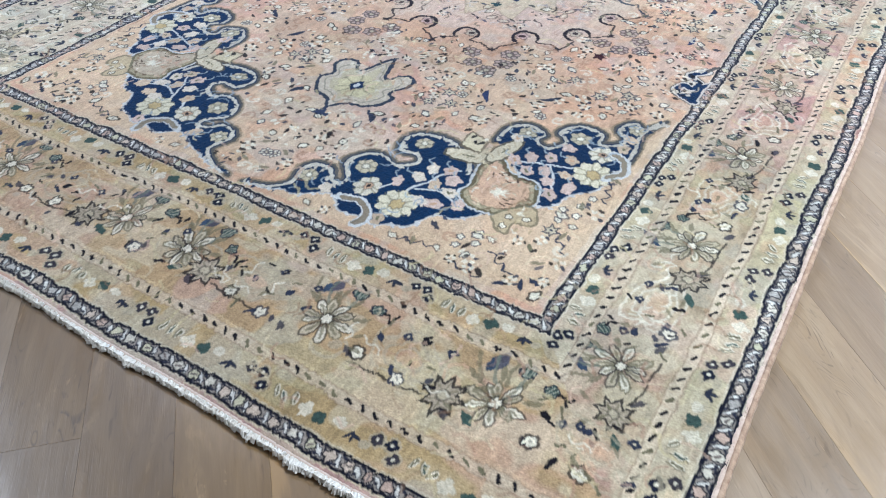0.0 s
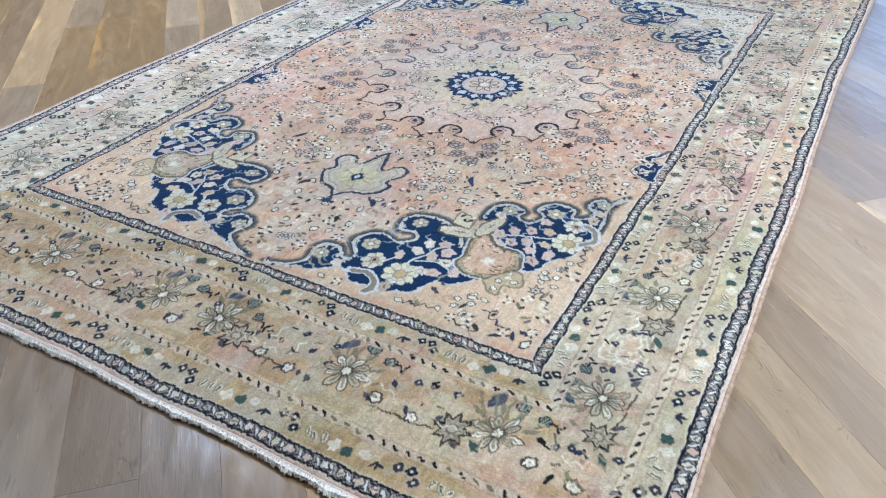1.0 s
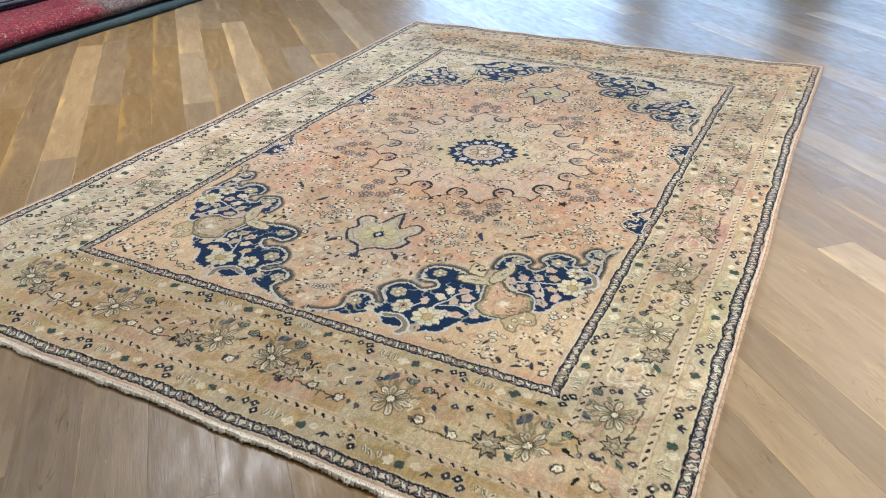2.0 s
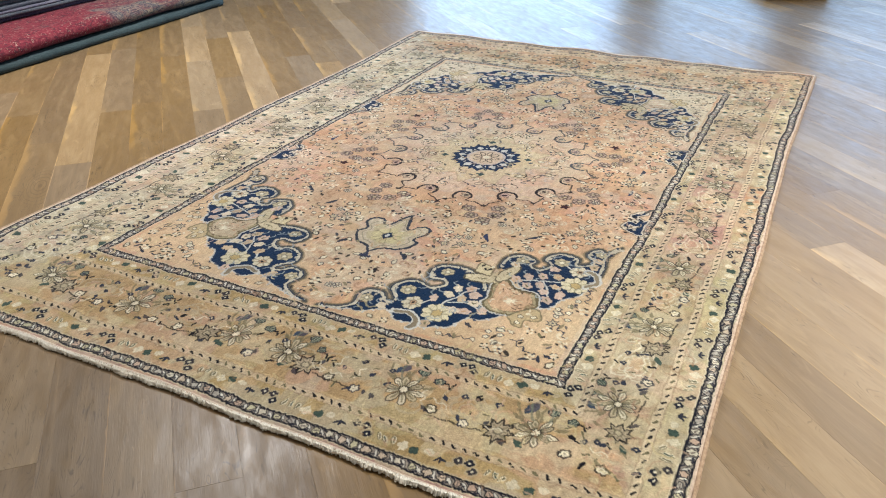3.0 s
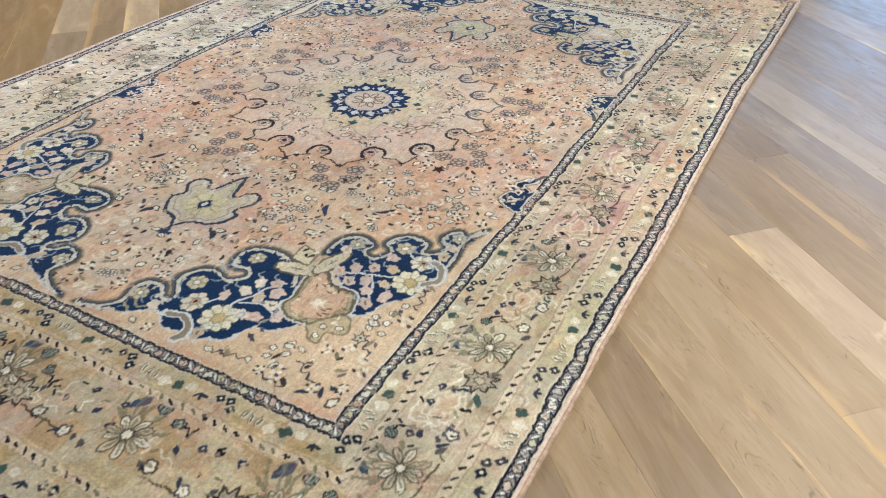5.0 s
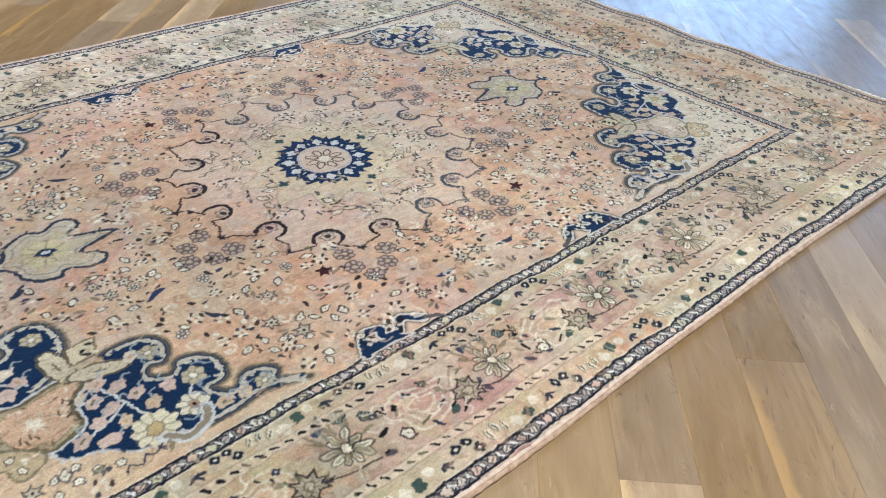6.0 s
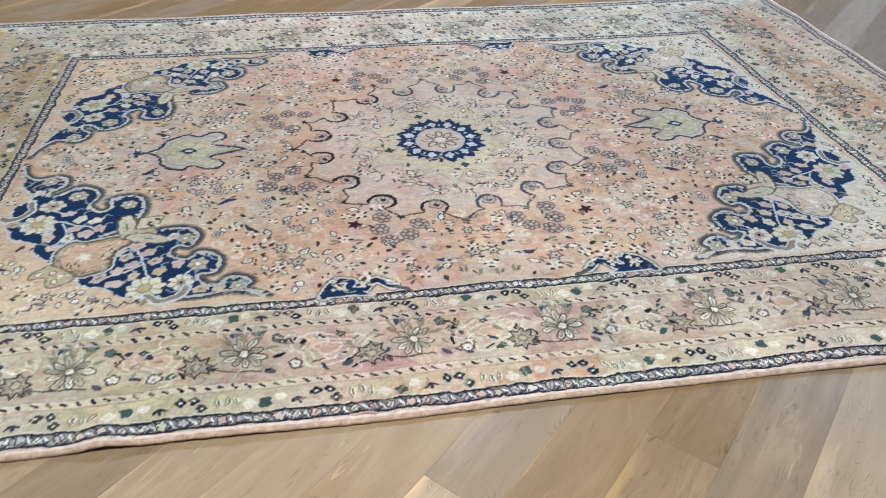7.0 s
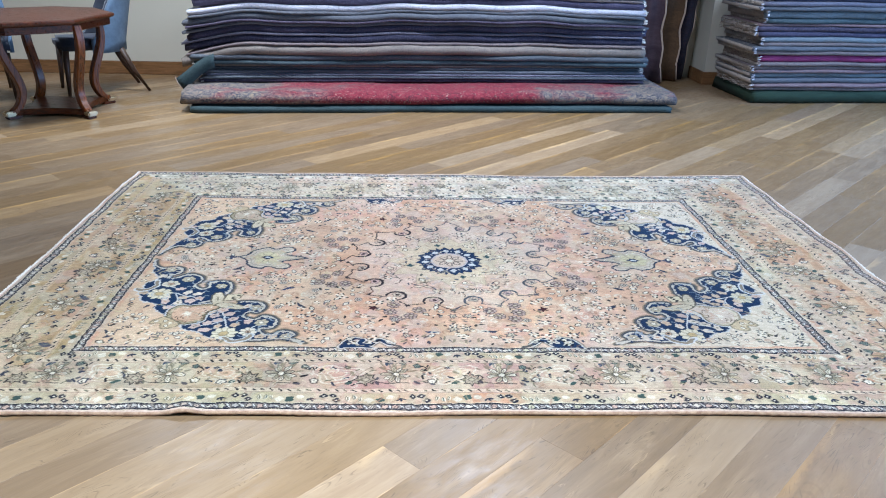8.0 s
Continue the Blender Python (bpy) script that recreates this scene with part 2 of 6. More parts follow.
def tube(bm, path, radii, sides=8, flat=1.0):
    """A closed tube along a path of points with a radius at each."""
    rings = []
    for i, (p, r) in enumerate(zip(path, radii)):
        d = (Vector(path[min(i + 1, len(path) - 1)]) - Vector(path[max(i - 1, 0)])).normalized()
        up = Vector((0, 0, 1)) if abs(d.z) < 0.9 else Vector((1, 0, 0))
        a = d.cross(up).normalized()
        b = a.cross(d).normalized()
        rings.append([bm.verts.new(Vector(p) + a * r * math.cos(t) + b * r * flat * math.sin(t)) for t in [2 * math.pi * k / sides for k in range(sides)]])
    for q, w in zip(rings, rings[1:]):
        for k in range(sides):
            bm.faces.new((q[k], q[(k + 1) % sides], w[(k + 1) % sides], w[k]))
    bm.faces.new(rings[0])
    bm.faces.new(rings[-1])


# ---- the room ----
X0, X1, Y0, Y1, ZC = -7.5, 7.0, -7.0, 5.05, 3.6


def setting(name, boxes, material, label):
    bm = bmesh.new()
    for b in boxes:
        box(bm, *b)
    return tagged(part(name, bm, material), label, kind="structure")


setting("wall_north", [(X0 - 0.2, 1.9, Y1, Y1 + 0.2, 0, ZC), (1.9, 3.0, 5.42, 5.62, 0, ZC), (1.7, 1.9, Y1 + 0.2, 5.62, 0, ZC)],
        WALL, "plain greige painted plaster wall behind the rug stacks")
setting("wall_pier", [(3.0, X1 + 0.2, 4.98, 5.62, 0, ZC)], WALL, "greige plaster wall pier beside the hanging rugs")
setting("wall_west", [(X0 - 0.2, X0, Y0, Y1, 0, ZC)], WALL, "plain greige painted plaster wall")
setting("wall_south", [(X0 - 0.2, X1 + 0.2, Y0 - 0.2, Y0, 0, ZC)], WALL, "plain greige painted plaster wall")
setting("wall_east", [(X1, X1 + 0.2, Y0, -5.2, 0, ZC), (X1, X1 + 0.2, 4.2, 4.98, 0, ZC), (X1, X1 + 0.2, -5.2, 4.2, 0, 0.35), (X1, X1 + 0.2, -5.2, 4.2, 3.15, ZC)],
        WALL, "greige plaster wall around a wide shop window")
setting("ceiling", [(X0 - 0.2, X1 + 0.2, Y0 - 0.2, 5.62, ZC, ZC + 0.2)], CEILING, "plain grey ceiling, unseen, toned dark to bounce less light")
setting("ground", [(-60, 60, -60, 60, -0.3, -0.2)], plaster("paving", srgb(120, 118, 112)), "grey paving outside the shop window")

window = tagged(new("window_1"), "wide shop window with dark painted frame", kind="structure")
for yy, half in ((-5.2, 0.035), (-3.6, 0.035), (-2.3, 0.035), (-0.95, 0.26), (0.92, 0.24), (2.55, 0.035), (4.2, 0.035)):
    bm = bmesh.new()
    box(bm, X1 + 0.06, X1 + 0.14, max(-5.2, yy - half), min(4.2, yy + half), 0.35, 3.15, 0.004)
    part("mullion", bm, FRAME, window)
for zz in (0.352, 3.092):
    bm = bmesh.new()
    box(bm, X1 + 0.05, X1 + 0.15, -5.2, 4.2, zz, zz + 0.055, 0.004)
    part("frame_rail", bm, FRAME, window)

for nm, b in (("baseboard", (X0, 1.9, Y1 - 0.022, Y1 - 0.001, 0, 0.137)), ("baseboard", (2.978, X1, 4.958, 4.979, 0, 0.137)), ("baseboard", (2.978, 2.999, 4.979, 5.419, 0, 0.137))):
    bm = bmesh.new()
    box(bm, *b, 0.006)
    tagged(part(nm, bm, SKIRTING), "brown stained wooden baseboard along the wall", kind="structure")

# ---- the rug ----
# The rug is drawn knot by knot on its own loom grid, U along its length and V across it.
CELL = 0.0027
UH, VH = 1.945, 1.285
FU, FV = 1.455, 0.887
NU, NV = int(2 * UH / CELL) + 1, int(2 * VH / CELL) + 1
gu, gv = np.linspace(-UH, UH, NU), np.linspace(-VH, VH, NV)
GU, GV = np.meshgrid(gu, gv)
rng = np.random.default_rng(11)


def smooth_noise(shape_u, shape_v, seed):
    """Smooth random field on the loom grid with that many waves along and across."""
    r = np.random.default_rng(seed).normal(size=(shape_v + 3, shape_u + 3))
    a, b = (GU + UH) / (2 * UH) * shape_u, (GV + VH) / (2 * VH) * shape_v
    i, j = a.astype(int), b.astype(int)
    fa, fb = a - i, b - j
    fa, fb = fa * fa * (3 - 2 * fa), fb * fb * (3 - 2 * fb)
    return (r[j, i] * (1 - fa) + r[j, i + 1] * fa) * (1 - fb) + (r[j + 1, i] * (1 - fa) + r[j + 1, i + 1] * fa) * fb


# the hand of the weaver: motifs waver by a few knots
WU = GU + 0.0022 * smooth_noise(90, 60, 1) + 0.0025 * smooth_noise(20, 14, 2) + 0.0019 * smooth_noise(170, 500, 5)
WV = GV + 0.0022 * smooth_noise(90, 60, 3) + 0.0025 * smooth_noise(20, 14, 4) + 0.0013 * smooth_noise(420, 230, 6)

NAVY, SLATE, INK = srgb(0, 42, 75), srgb(50, 55, 72), srgb(24, 22, 28)
CREAM, BONE, HALO = srgb(230, 221, 196), srgb(202, 189, 160), srgb(204, 203, 198)
PEACH, ROSE, SAGE = srgb(206, 170, 138), srgb(196, 168, 154), srgb(180, 169, 140)
OLIVE, TAUPE, STRAW = srgb(164, 150, 122), srgb(166, 150, 128), srgb(188, 176, 148)
GREEN, MOSS, WINE = srgb(66, 84, 76), srgb(116, 110, 84), srgb(58, 24, 28)
PALE_CORNER, TAN = srgb(206, 180, 146), srgb(88, 85, 80)

dye = np.empty((NV, NU, 3))
IDENT = np.array([[1.0, 0, 0], [0, 1.0, 0]])


def put(T, pts):
    p = np.asarray(pts, float)
    return p @ T[:, :2].T + T[:, 2]


def at(T, x, y, turn=0.0, size=1.0, flip=1.0):
    """T moved to (x, y), turned by degrees and scaled."""
    c, s = math.cos(radians(turn)) * size, math.sin(radians(turn)) * size
    L = np.array([[c * flip, -s], [s * flip, c]])
    return np.hstack([T[:, :2] @ L, (T[:, :2] @ np.array([x, y]) + T[:, 2])[:, None]])


def window_of(p, pad):
    (x0, y0), (x1, y1) = p.min(0) - pad - 0.014, p.max(0) + pad + 0.014
    i0, i1 = max(0, int((x0 + UH) / CELL)), min(NU, int((x1 + UH) / CELL) + 2)
    j0, j1 = max(0, int((y0 + VH) / CELL)), min(NV, int((y1 + VH) / CELL) + 2)
    return slice(j0, j1), slice(i0, i1)


def span(p, X, Y, closed):
    q = np.roll(p, -1, 0) if closed else p[1:]
    p = p if closed else p[:-1]
    best = np.full(X.shape, 9.0)
    inside = np.zeros(X.shape, bool)
    for (ax, ay), (bx, by) in zip(p, q):
        dx, dy = bx - ax, by - ay
        t = np.clip(((X - ax) * dx + (Y - ay) * dy) / (dx * dx + dy * dy + 1e-12), 0, 1)
        best = np.minimum(best, (X - ax - t * dx) ** 2 + (Y - ay - t * dy) ** 2)
        if closed and ay != by:
            inside ^= ((ay > Y) != (by > Y)) & (X < (bx - ax) * (Y - ay) / (by - ay) + ax)
    return np.sqrt(best), inside


def lay(sl, alpha, colour, strength):
    a = (np.clip(alpha, 0, 1) * strength)[..., None]
    tint = np.array(colour) * (1 + rng.normal(0, 0.05))
    dye[sl] = dye[sl] * (1 - a) + tint * a


def fill(T, pts, colour, grow=0.0, strength=1.0):
    p = put(T, pts)
    sl = window_of(p, grow)
    if dye[sl].size == 0:
        return
    d, inside = span(p, WU[sl], WV[sl], True)
    lay(sl, (np.where(inside, d, -d) + grow) / CELL * 1.5 + 0.5, colour, strength)


def stroke(T, pts, width, colour, closed=False, strength=1.0):
    p = put(T, pts)
    sl = window_of(p, width)
    if dye[sl].size == 0:
        return
    d, _ = span(p, WU[sl], WV[sl], closed)
    lay(sl, (width / 2 - d) / CELL * 1.5 + 0.5, colour, strength)


def curve(pts, closed=False, n=4):
    """Catmull-Rom through the points."""
    p = np.asarray(pts, float)
    m = len(p)
    out = []
    for i in range(m if closed else m - 1):
        a, b, c, d = (p[k % m] if closed else p[min(max(k, 0), m - 1)] for k in (i - 1, i, i + 1, i + 2))
        for t in np.arange(n) / n:
            out.append(0.5 * (2 * b + (c - a) * t + (2 * a - 5 * b + 4 * c - d) * t * t + (3 * b - a - 3 * c + d) * t ** 3))
    if not closed:
        out.append(p[-1])
    return np.array(out)


def oval(rx, ry, n=10, x=0.0, y=0.0):
    t = np.arange(n) * 2 * math.pi / n
    return np.stack([x + rx * np.cos(t), y + ry * np.sin(t)], 1)


def lobed(r0, r1, lobes, n=4):
    t = np.arange(lobes * n) * 2 * math.pi / (lobes * n)
    r = r0 + (r1 - r0) * np.abs(np.cos(t * lobes / 2)) ** 0.7
    return np.stack([r * np.cos(t), r * np.sin(t)], 1)


def starry(r0, r1, points):
    t = np.arange(points * 2) * math.pi / points
    r = np.where(np.arange(points * 2) % 2 == 0, r1, r0)
    return np.stack([r * np.cos(t), r * np.sin(t)], 1)


def inward(c, d):
    """A closed outline drawn in by d."""
    nx, pv = np.roll(c, -1, 0), np.roll(c, 1, 0)
    t = nx - pv
    t /= np.linalg.norm(t, axis=1)[:, None] + 1e-9
    area = np.sum(c[:, 0] * nx[:, 1] - nx[:, 0] * c[:, 1])
    return c + np.stack([-t[:, 1], t[:, 0]], 1) * (d if area > 0 else -d)


# small motifs, each about its own middle
def dash(T, length=0.018, width=0.006, colour=INK):
    stroke(T, [(-length / 2, 0), (length / 2, 0)], width, colour)


def floret(T, r=0.016, petal=NAVY, eye=CREAM, outline=None):
    if outline:
        fill(T, lobed(r * 0.8, r, 4), outline, 0.004, 0.7)
    for k in range(4):
        a = k * math.pi / 2
        fill(T, oval(r * 0.52, r * 0.48, 8, r * 0.52 * math.cos(a), r * 0.52 * math.sin(a)), petal)
    fill(T, oval(r * 0.27, r * 0.27, 8), eye)


def grey_rosette(T, r=0.026, ring=SLATE, ground=ROSE):
    fill(T, lobed(r * 0.86, r, 7), ring, strength=0.8)
    for k in range(7):
        a = k * 2 * math.pi / 7
        fill(T, oval(r * 0.22, r * 0.2, 7, r * 0.66 * math.cos(a), r * 0.66 * math.sin(a)), ground, strength=0.85)
    fill(T, oval(r * 0.25, r * 0.25, 7), BONE, strength=0.8)


def dotted_floret(T, r=0.02, ground=CREAM, spots=INK):
    """Loose cream petals with dark knots between them."""
    n = int(rng.integers(3, 6))
    turn = rng.uniform(0, 6)
    for k in range(n):
        a = turn + k * 2 * math.pi / n + rng.normal(0, 0.2)
        fill(T, oval(r * 0.46, r * 0.34, 7, r * 0.66 * math.cos(a), r * 0.66 * math.sin(a)), ground, strength=rng.uniform(0.6, 0.95))
    for k in range(n):
        a = turn + (k + 0.5) * 2 * math.pi / n
        if rng.random() < 0.85:
            fill(T, oval(r * rng.uniform(0.32, 0.58), r * 0.28, 6, r * 0.98 * math.cos(a), r * 0.98 * math.sin(a)), spots if rng.random() < 0.75 else SLATE, strength=0.92)
    fill(T, oval(r * 0.2, r * 0.18, 6), MOSS if rng.random() < 0.4 else PEACH, strength=0.8)


def oval_floret(T, r=0.017, line=SLATE, ground=CREAM):
    """An outlined blossom, longer than wide, its outline worn through in places."""
    shape = lobed(r * 0.8, r, 4) * (1.3, 0.86)
    fill(T, shape, line, strength=rng.uniform(0.7, 0.95))
    fill(T, shape * 0.64, ground, strength=0.95)
    a = rng.uniform(0, 6.28)
    fill(T, oval(r * 0.34, r * 0.3, 7, r * 1.1 * math.cos(a), r * 0.8 * math.sin(a)), BONE, strength=0.85)
    if rng.random() < 0.4:
        fill(T, oval(r * 0.2, r * 0.18, 6), line, strength=0.7)


def ring_floret(T, r=0.017, line=SLATE, ground=CREAM):
    fill(T, lobed(r * 0.75, r, 5), line, strength=0.85)
    fill(T, lobed(r * 0.5, r * 0.66, 5), ground)
    fill(T, oval(r * 0.2, r * 0.2, 6), line, strength=0.6)


def star_floret(T, r=0.026, line=SLATE, ground=BONE):
    fill(T, starry(r * 0.5, r, 6), line, strength=0.85)
    fill(T, starry(r * 0.3, r * 0.62, 6), ground)
    fill(T, oval(r * 0.16, r * 0.16, 6), line)


def leaf(T, length=0.04, width=0.013, colour=GREEN, strength=1.0):
    fill(T, [(-length / 2, 0), (-length * 0.15, width / 2), (length * 0.25, width * 0.4), (length / 2, 0), (length * 0.2, -width * 0.45), (-length * 0.2, -width * 0.4)], colour, strength=strength)


def crescent(T, length=0.07, width=0.017, colour=SLATE):
    t = np.linspace(0, 1, 9)
    up = np.stack([(t - 0.5) * length, np.sin(t * math.pi) * length * 0.32], 1)
    w = width * np.sin(np.clip(t * 1.3, 0, 1) * math.pi) ** 0.8
    low = up - np.stack([np.zeros(9), w], 1)
    fill(T, np.vstack([up, low[::-1]]), colour)


def black_star(T, r=0.022):
    fill(T, starry(r * 0.5, r, 5), WINE)


def palmette(T, r=0.06):
    """Rosette of the main border: spiky veined petals of uneven length with broken dark outlines."""
    n = 10
    for k in range(n):
        a = k * 360 / n + 8 + rng.normal(0, 5)
        g = rng.uniform(0.78, 1.12)
        P = at(T, r * 0.56 * g * math.cos(radians(a)), r * 0.56 * g * math.sin(radians(a)), a, g)
        shape = curve([(-r * 0.36, 0), (-r * 0.05, r * 0.13), (r * 0.26, r * 0.15), (r * 0.46, 0), (r * 0.24, -r * 0.15), (-r * 0.05, -r * 0.12)], True, 2)
        stroke(P, shape, 0.0062, (INK, MOSS, srgb(60, 58, 54))[k % 3], True, strength=0.8)
        fill(P, shape, (CREAM, STRAW, CREAM, BONE)[k % 4], -0.001, 0.9)
        stroke(P, [(-r * 0.3, 0.0), (r * 0.22, 0.0)], 0.006, MOSS, strength=0.75)
    fill(T, lobed(r * 0.20, r * 0.28, 7), INK, strength=0.75)
    fill(T, lobed(r * 0.14, r * 0.20, 7), CREAM)


def cloud(T, w, h, colour, strength=0.5):
    """Faint nested contours, as a scrolled leaf shows once its outline has worn away."""
    t = np.arange(22) * 2 * math.pi / 22
    wob = 1 + 0.16 * np.sin(3 * t + rng.uniform(0, 6)) + 0.10 * np.sin(5 * t + rng.uniform(0, 6))
    for q in (1.0, 0.66, 0.36):
        stroke(T, np.stack([w * q * wob * np.cos(t), h * q * wob * np.sin(t)], 1), 0.0065, colour, True, strength * rng.uniform(0.7, 1.1))


def star_flower(T, r=0.052):
    fill(T, starry(r * 0.58, r, 8), INK, strength=0.92)
    fill(T, starry(r * 0.44, r * 0.74, 8), srgb(176, 162, 138))
    for k in range(8):
        stroke(at(T, 0, 0, k * 45), [(r * 0.2, 0), (r * 0.56, 0)], 0.004, MOSS, strength=0.6)
    fill(T, oval(r * 0.3, r * 0.3, 12), INK, strength=0.5)
    fill(T, oval(r * 0.2, r * 0.2, 10), STRAW)


def bud(T, r=0.021):
    fill(T, lobed(r * 0.8, r, 5), srgb(44, 48, 58))
    fill(T, lobed(r * 0.56, r * 0.74, 5), srgb(160, 160, 140))
    for dx in (-0.4, 0.05, 0.45):
        stroke(T, [(dx * r - r * 0.1, -r * 0.5), (dx * r + r * 0.1, r * 0.5)], 0.005, srgb(66, 82, 76))


def swirl(T, r=0.06, colour=STRAW, strength=0.5):
    t = np.linspace(0, 4.4, 16)
    stroke(T, np.stack([r * (0.4 + t / 7) * np.cos(t), r * (0.4 + t / 7) * np.sin(t) * 0.8], 1), 0.008, colour, strength=strength)
    fill(T, oval(r * 0.3, r * 0.24, 9), colour, strength=strength)


def sprig(T):
    for k in range(3):
        P = at(T, (k - 1) * 0.021, rng.normal(0, 0.004), rng.uniform(50, 120))
        leaf(P, 0.03, 0.015, CREAM, 0.9)
        dash(P, 0.016, 0.0048, GREEN if k % 2 else MOSS)
        stroke(P, [(-0.015, 0.004), (0.0, 0.008), (0.013, 0.004)], 0.0034, MOSS, strength=0.8)


def daisy(T, r, petal, heart, n=9):
    fill(T, lobed(r * 0.66, r * 0.98, n, 5), petal)
    for k in range(n):
        a = (k + 0.5) * 360 / n + rng.normal(0, 5)
        P = at(T, r * 0.6 * math.cos(radians(a)), r * 0.6 * math.sin(radians(a)), a)
        stroke(P, [(-r * 0.2, 0), (r * 0.3, 0)], 0.005, MOSS, strength=0.55)
    fill(T, lobed(r * 0.28, r * 0.36, 6), heart)
    stroke(T, lobed(r * 0.28, r * 0.36, 6), 0.004, TAN, True, 0.6)


# ---- grounds ----
along = np.abs(GU)
across = np.abs(GV)
bu = np.clip((np.abs(WU) - FU) / (UH - FU), -1, 1)
bv = np.clip((np.abs(WV) - FV) / (VH - FV), -1, 1)
b = np.maximum(bu, bv)
dye[:] = OLIVE
dye[b < 0] = PEACH
# each side took the sun differently: (minor borders, dashed stripes, main border, outer band)
is_long = bv >= bu
GROUNDS = {
    "near": (srgb(190, 171, 138), srgb(196, 175, 148), srgb(180, 152, 128), srgb(152, 114, 106)),
    "far": (srgb(206, 198, 176), srgb(210, 202, 180), srgb(192, 180, 158), srgb(180, 160, 150)),
    "left": (srgb(182, 158, 112), srgb(204, 178, 134), srgb(184, 157, 116), srgb(182, 148, 136)),
    "right": (srgb(212, 194, 164), srgb(218, 198, 166), srgb(192, 158, 122), srgb(196, 156, 136)),
}
for name, here in (("near", is_long & (GV < 0)), ("far", is_long & (GV > 0)), ("left", ~is_long & (GU < 0)), ("right", ~is_long & (GU > 0))):
    minor, stripe, main, outer = GROUNDS[name]
    for lo, hi, colour in ((0.0, 0.15, minor), (0.15, 0.23, stripe), (0.23, 0.66, main), (0.66, 0.73, stripe), (0.73, 0.98, minor), (0.98, 2.0, outer)):
        dye[here & (b >= lo) & (b < hi)] = colour
# new lots of yarn along the near border: straw at its ends, mauve and rust between
near_side = (is_long & (GV < 0) & (b > 0)).astype(float)
in_main, in_outer = near_side * (b > 0.15) * (b < 0.73), near_side * (b >= 0.73) * (b < 0.98)
LOTS = [(in_main, -0.16, 0.42, srgb(186, 150, 138), 0.75), (in_main, 0.95, 0.4, srgb(190, 172, 140), 0.7), (in_main, -1.1, 0.35, srgb(186, 168, 130), 0.7),
        (in_outer, -0.02, 0.24, srgb(206, 158, 122), 0.85), (in_outer, 0.85, 0.5, srgb(214, 200, 164), 0.85), (in_outer, -0.95, 0.55, srgb(200, 186, 146), 0.8)]
wave = 0.05 * smooth_noise(8, 14, 57)
for mask, u0, half, colour, share in LOTS:
    a = (mask * share * np.clip((half - np.abs(GU + wave - u0)) / 0.06, 0, 1))[..., None]
    dye = dye * (1 - a) + np.array(colour) * a
# soft mottling of the grounds, as worn wool shows it
m1, m2, m3 = smooth_noise(48, 32, 51), smooth_noise(150, 110, 52), smooth_noise(22, 15, 53)
dye *= (1 + 0.07 * m1 + 0.085 * m2 + 0.05 * m3 + 0.05 * smooth_noise(330, 420, 55))[..., None]
# patches where a new lot of yarn was taken up, each with its own cast
casts = [(srgb(208, 172, 154), srgb(214, 168, 150)), (srgb(190, 182, 140), srgb(206, 184, 146)), (srgb(200, 166, 130), srgb(214, 166, 128)),
         (srgb(186, 180, 160), srgb(198, 186, 170)), (srgb(216, 204, 172), srgb(216, 194, 162))]
in_field = (b < 0)[..., None]
for k, cast in enumerate(casts):
    field_of = smooth_noise(38 + 7 * k, 22 + 5 * k, 60 + k) + 0.7 * smooth_noise(11 + k, 8 + k, 70 + k) + 0.45 * smooth_noise(150, 60, 80 + k)
    a = (np.clip((field_of - 0.5) / 0.3, 0, 1) * 0.44)[..., None]
    dye = dye * (1 - a) + np.where(in_field, np.array(cast[1]), np.array(cast[0])) * a
grey = np.clip(0.5 * smooth_noise(14, 9, 54) + 0.35 * m1, 0, 1)[..., None] * 0.4
dye = dye * (1 - grey) + np.array(srgb(200, 188, 164)) * grey

SIDES = {
    "near": (np.array([[1.0, 0, 0], [0, -1.0, 0]]), UH, FV, VH, FU),
    "far": (np.array([[-1.0, 0, 0], [0, 1.0, 0]]), UH, FV, VH, FU),
    "left": (np.array([[0, -1.0, 0], [-1.0, 0, 0]]), VH, FU, UH, FV),
    "right": (np.array([[0, 1.0, 0], [1.0, 0, 0]]), VH, FU, UH, FV),
}
QUADS = [(1, 1), (1, -1), (-1, 1), (-1, -1)]


def quarter(sx, sy):
    """Motifs are given for the quarter with U < 0 and V < 0."""
    return np.array([[float(sx), 0, 0], [0, float(sy), 0]])


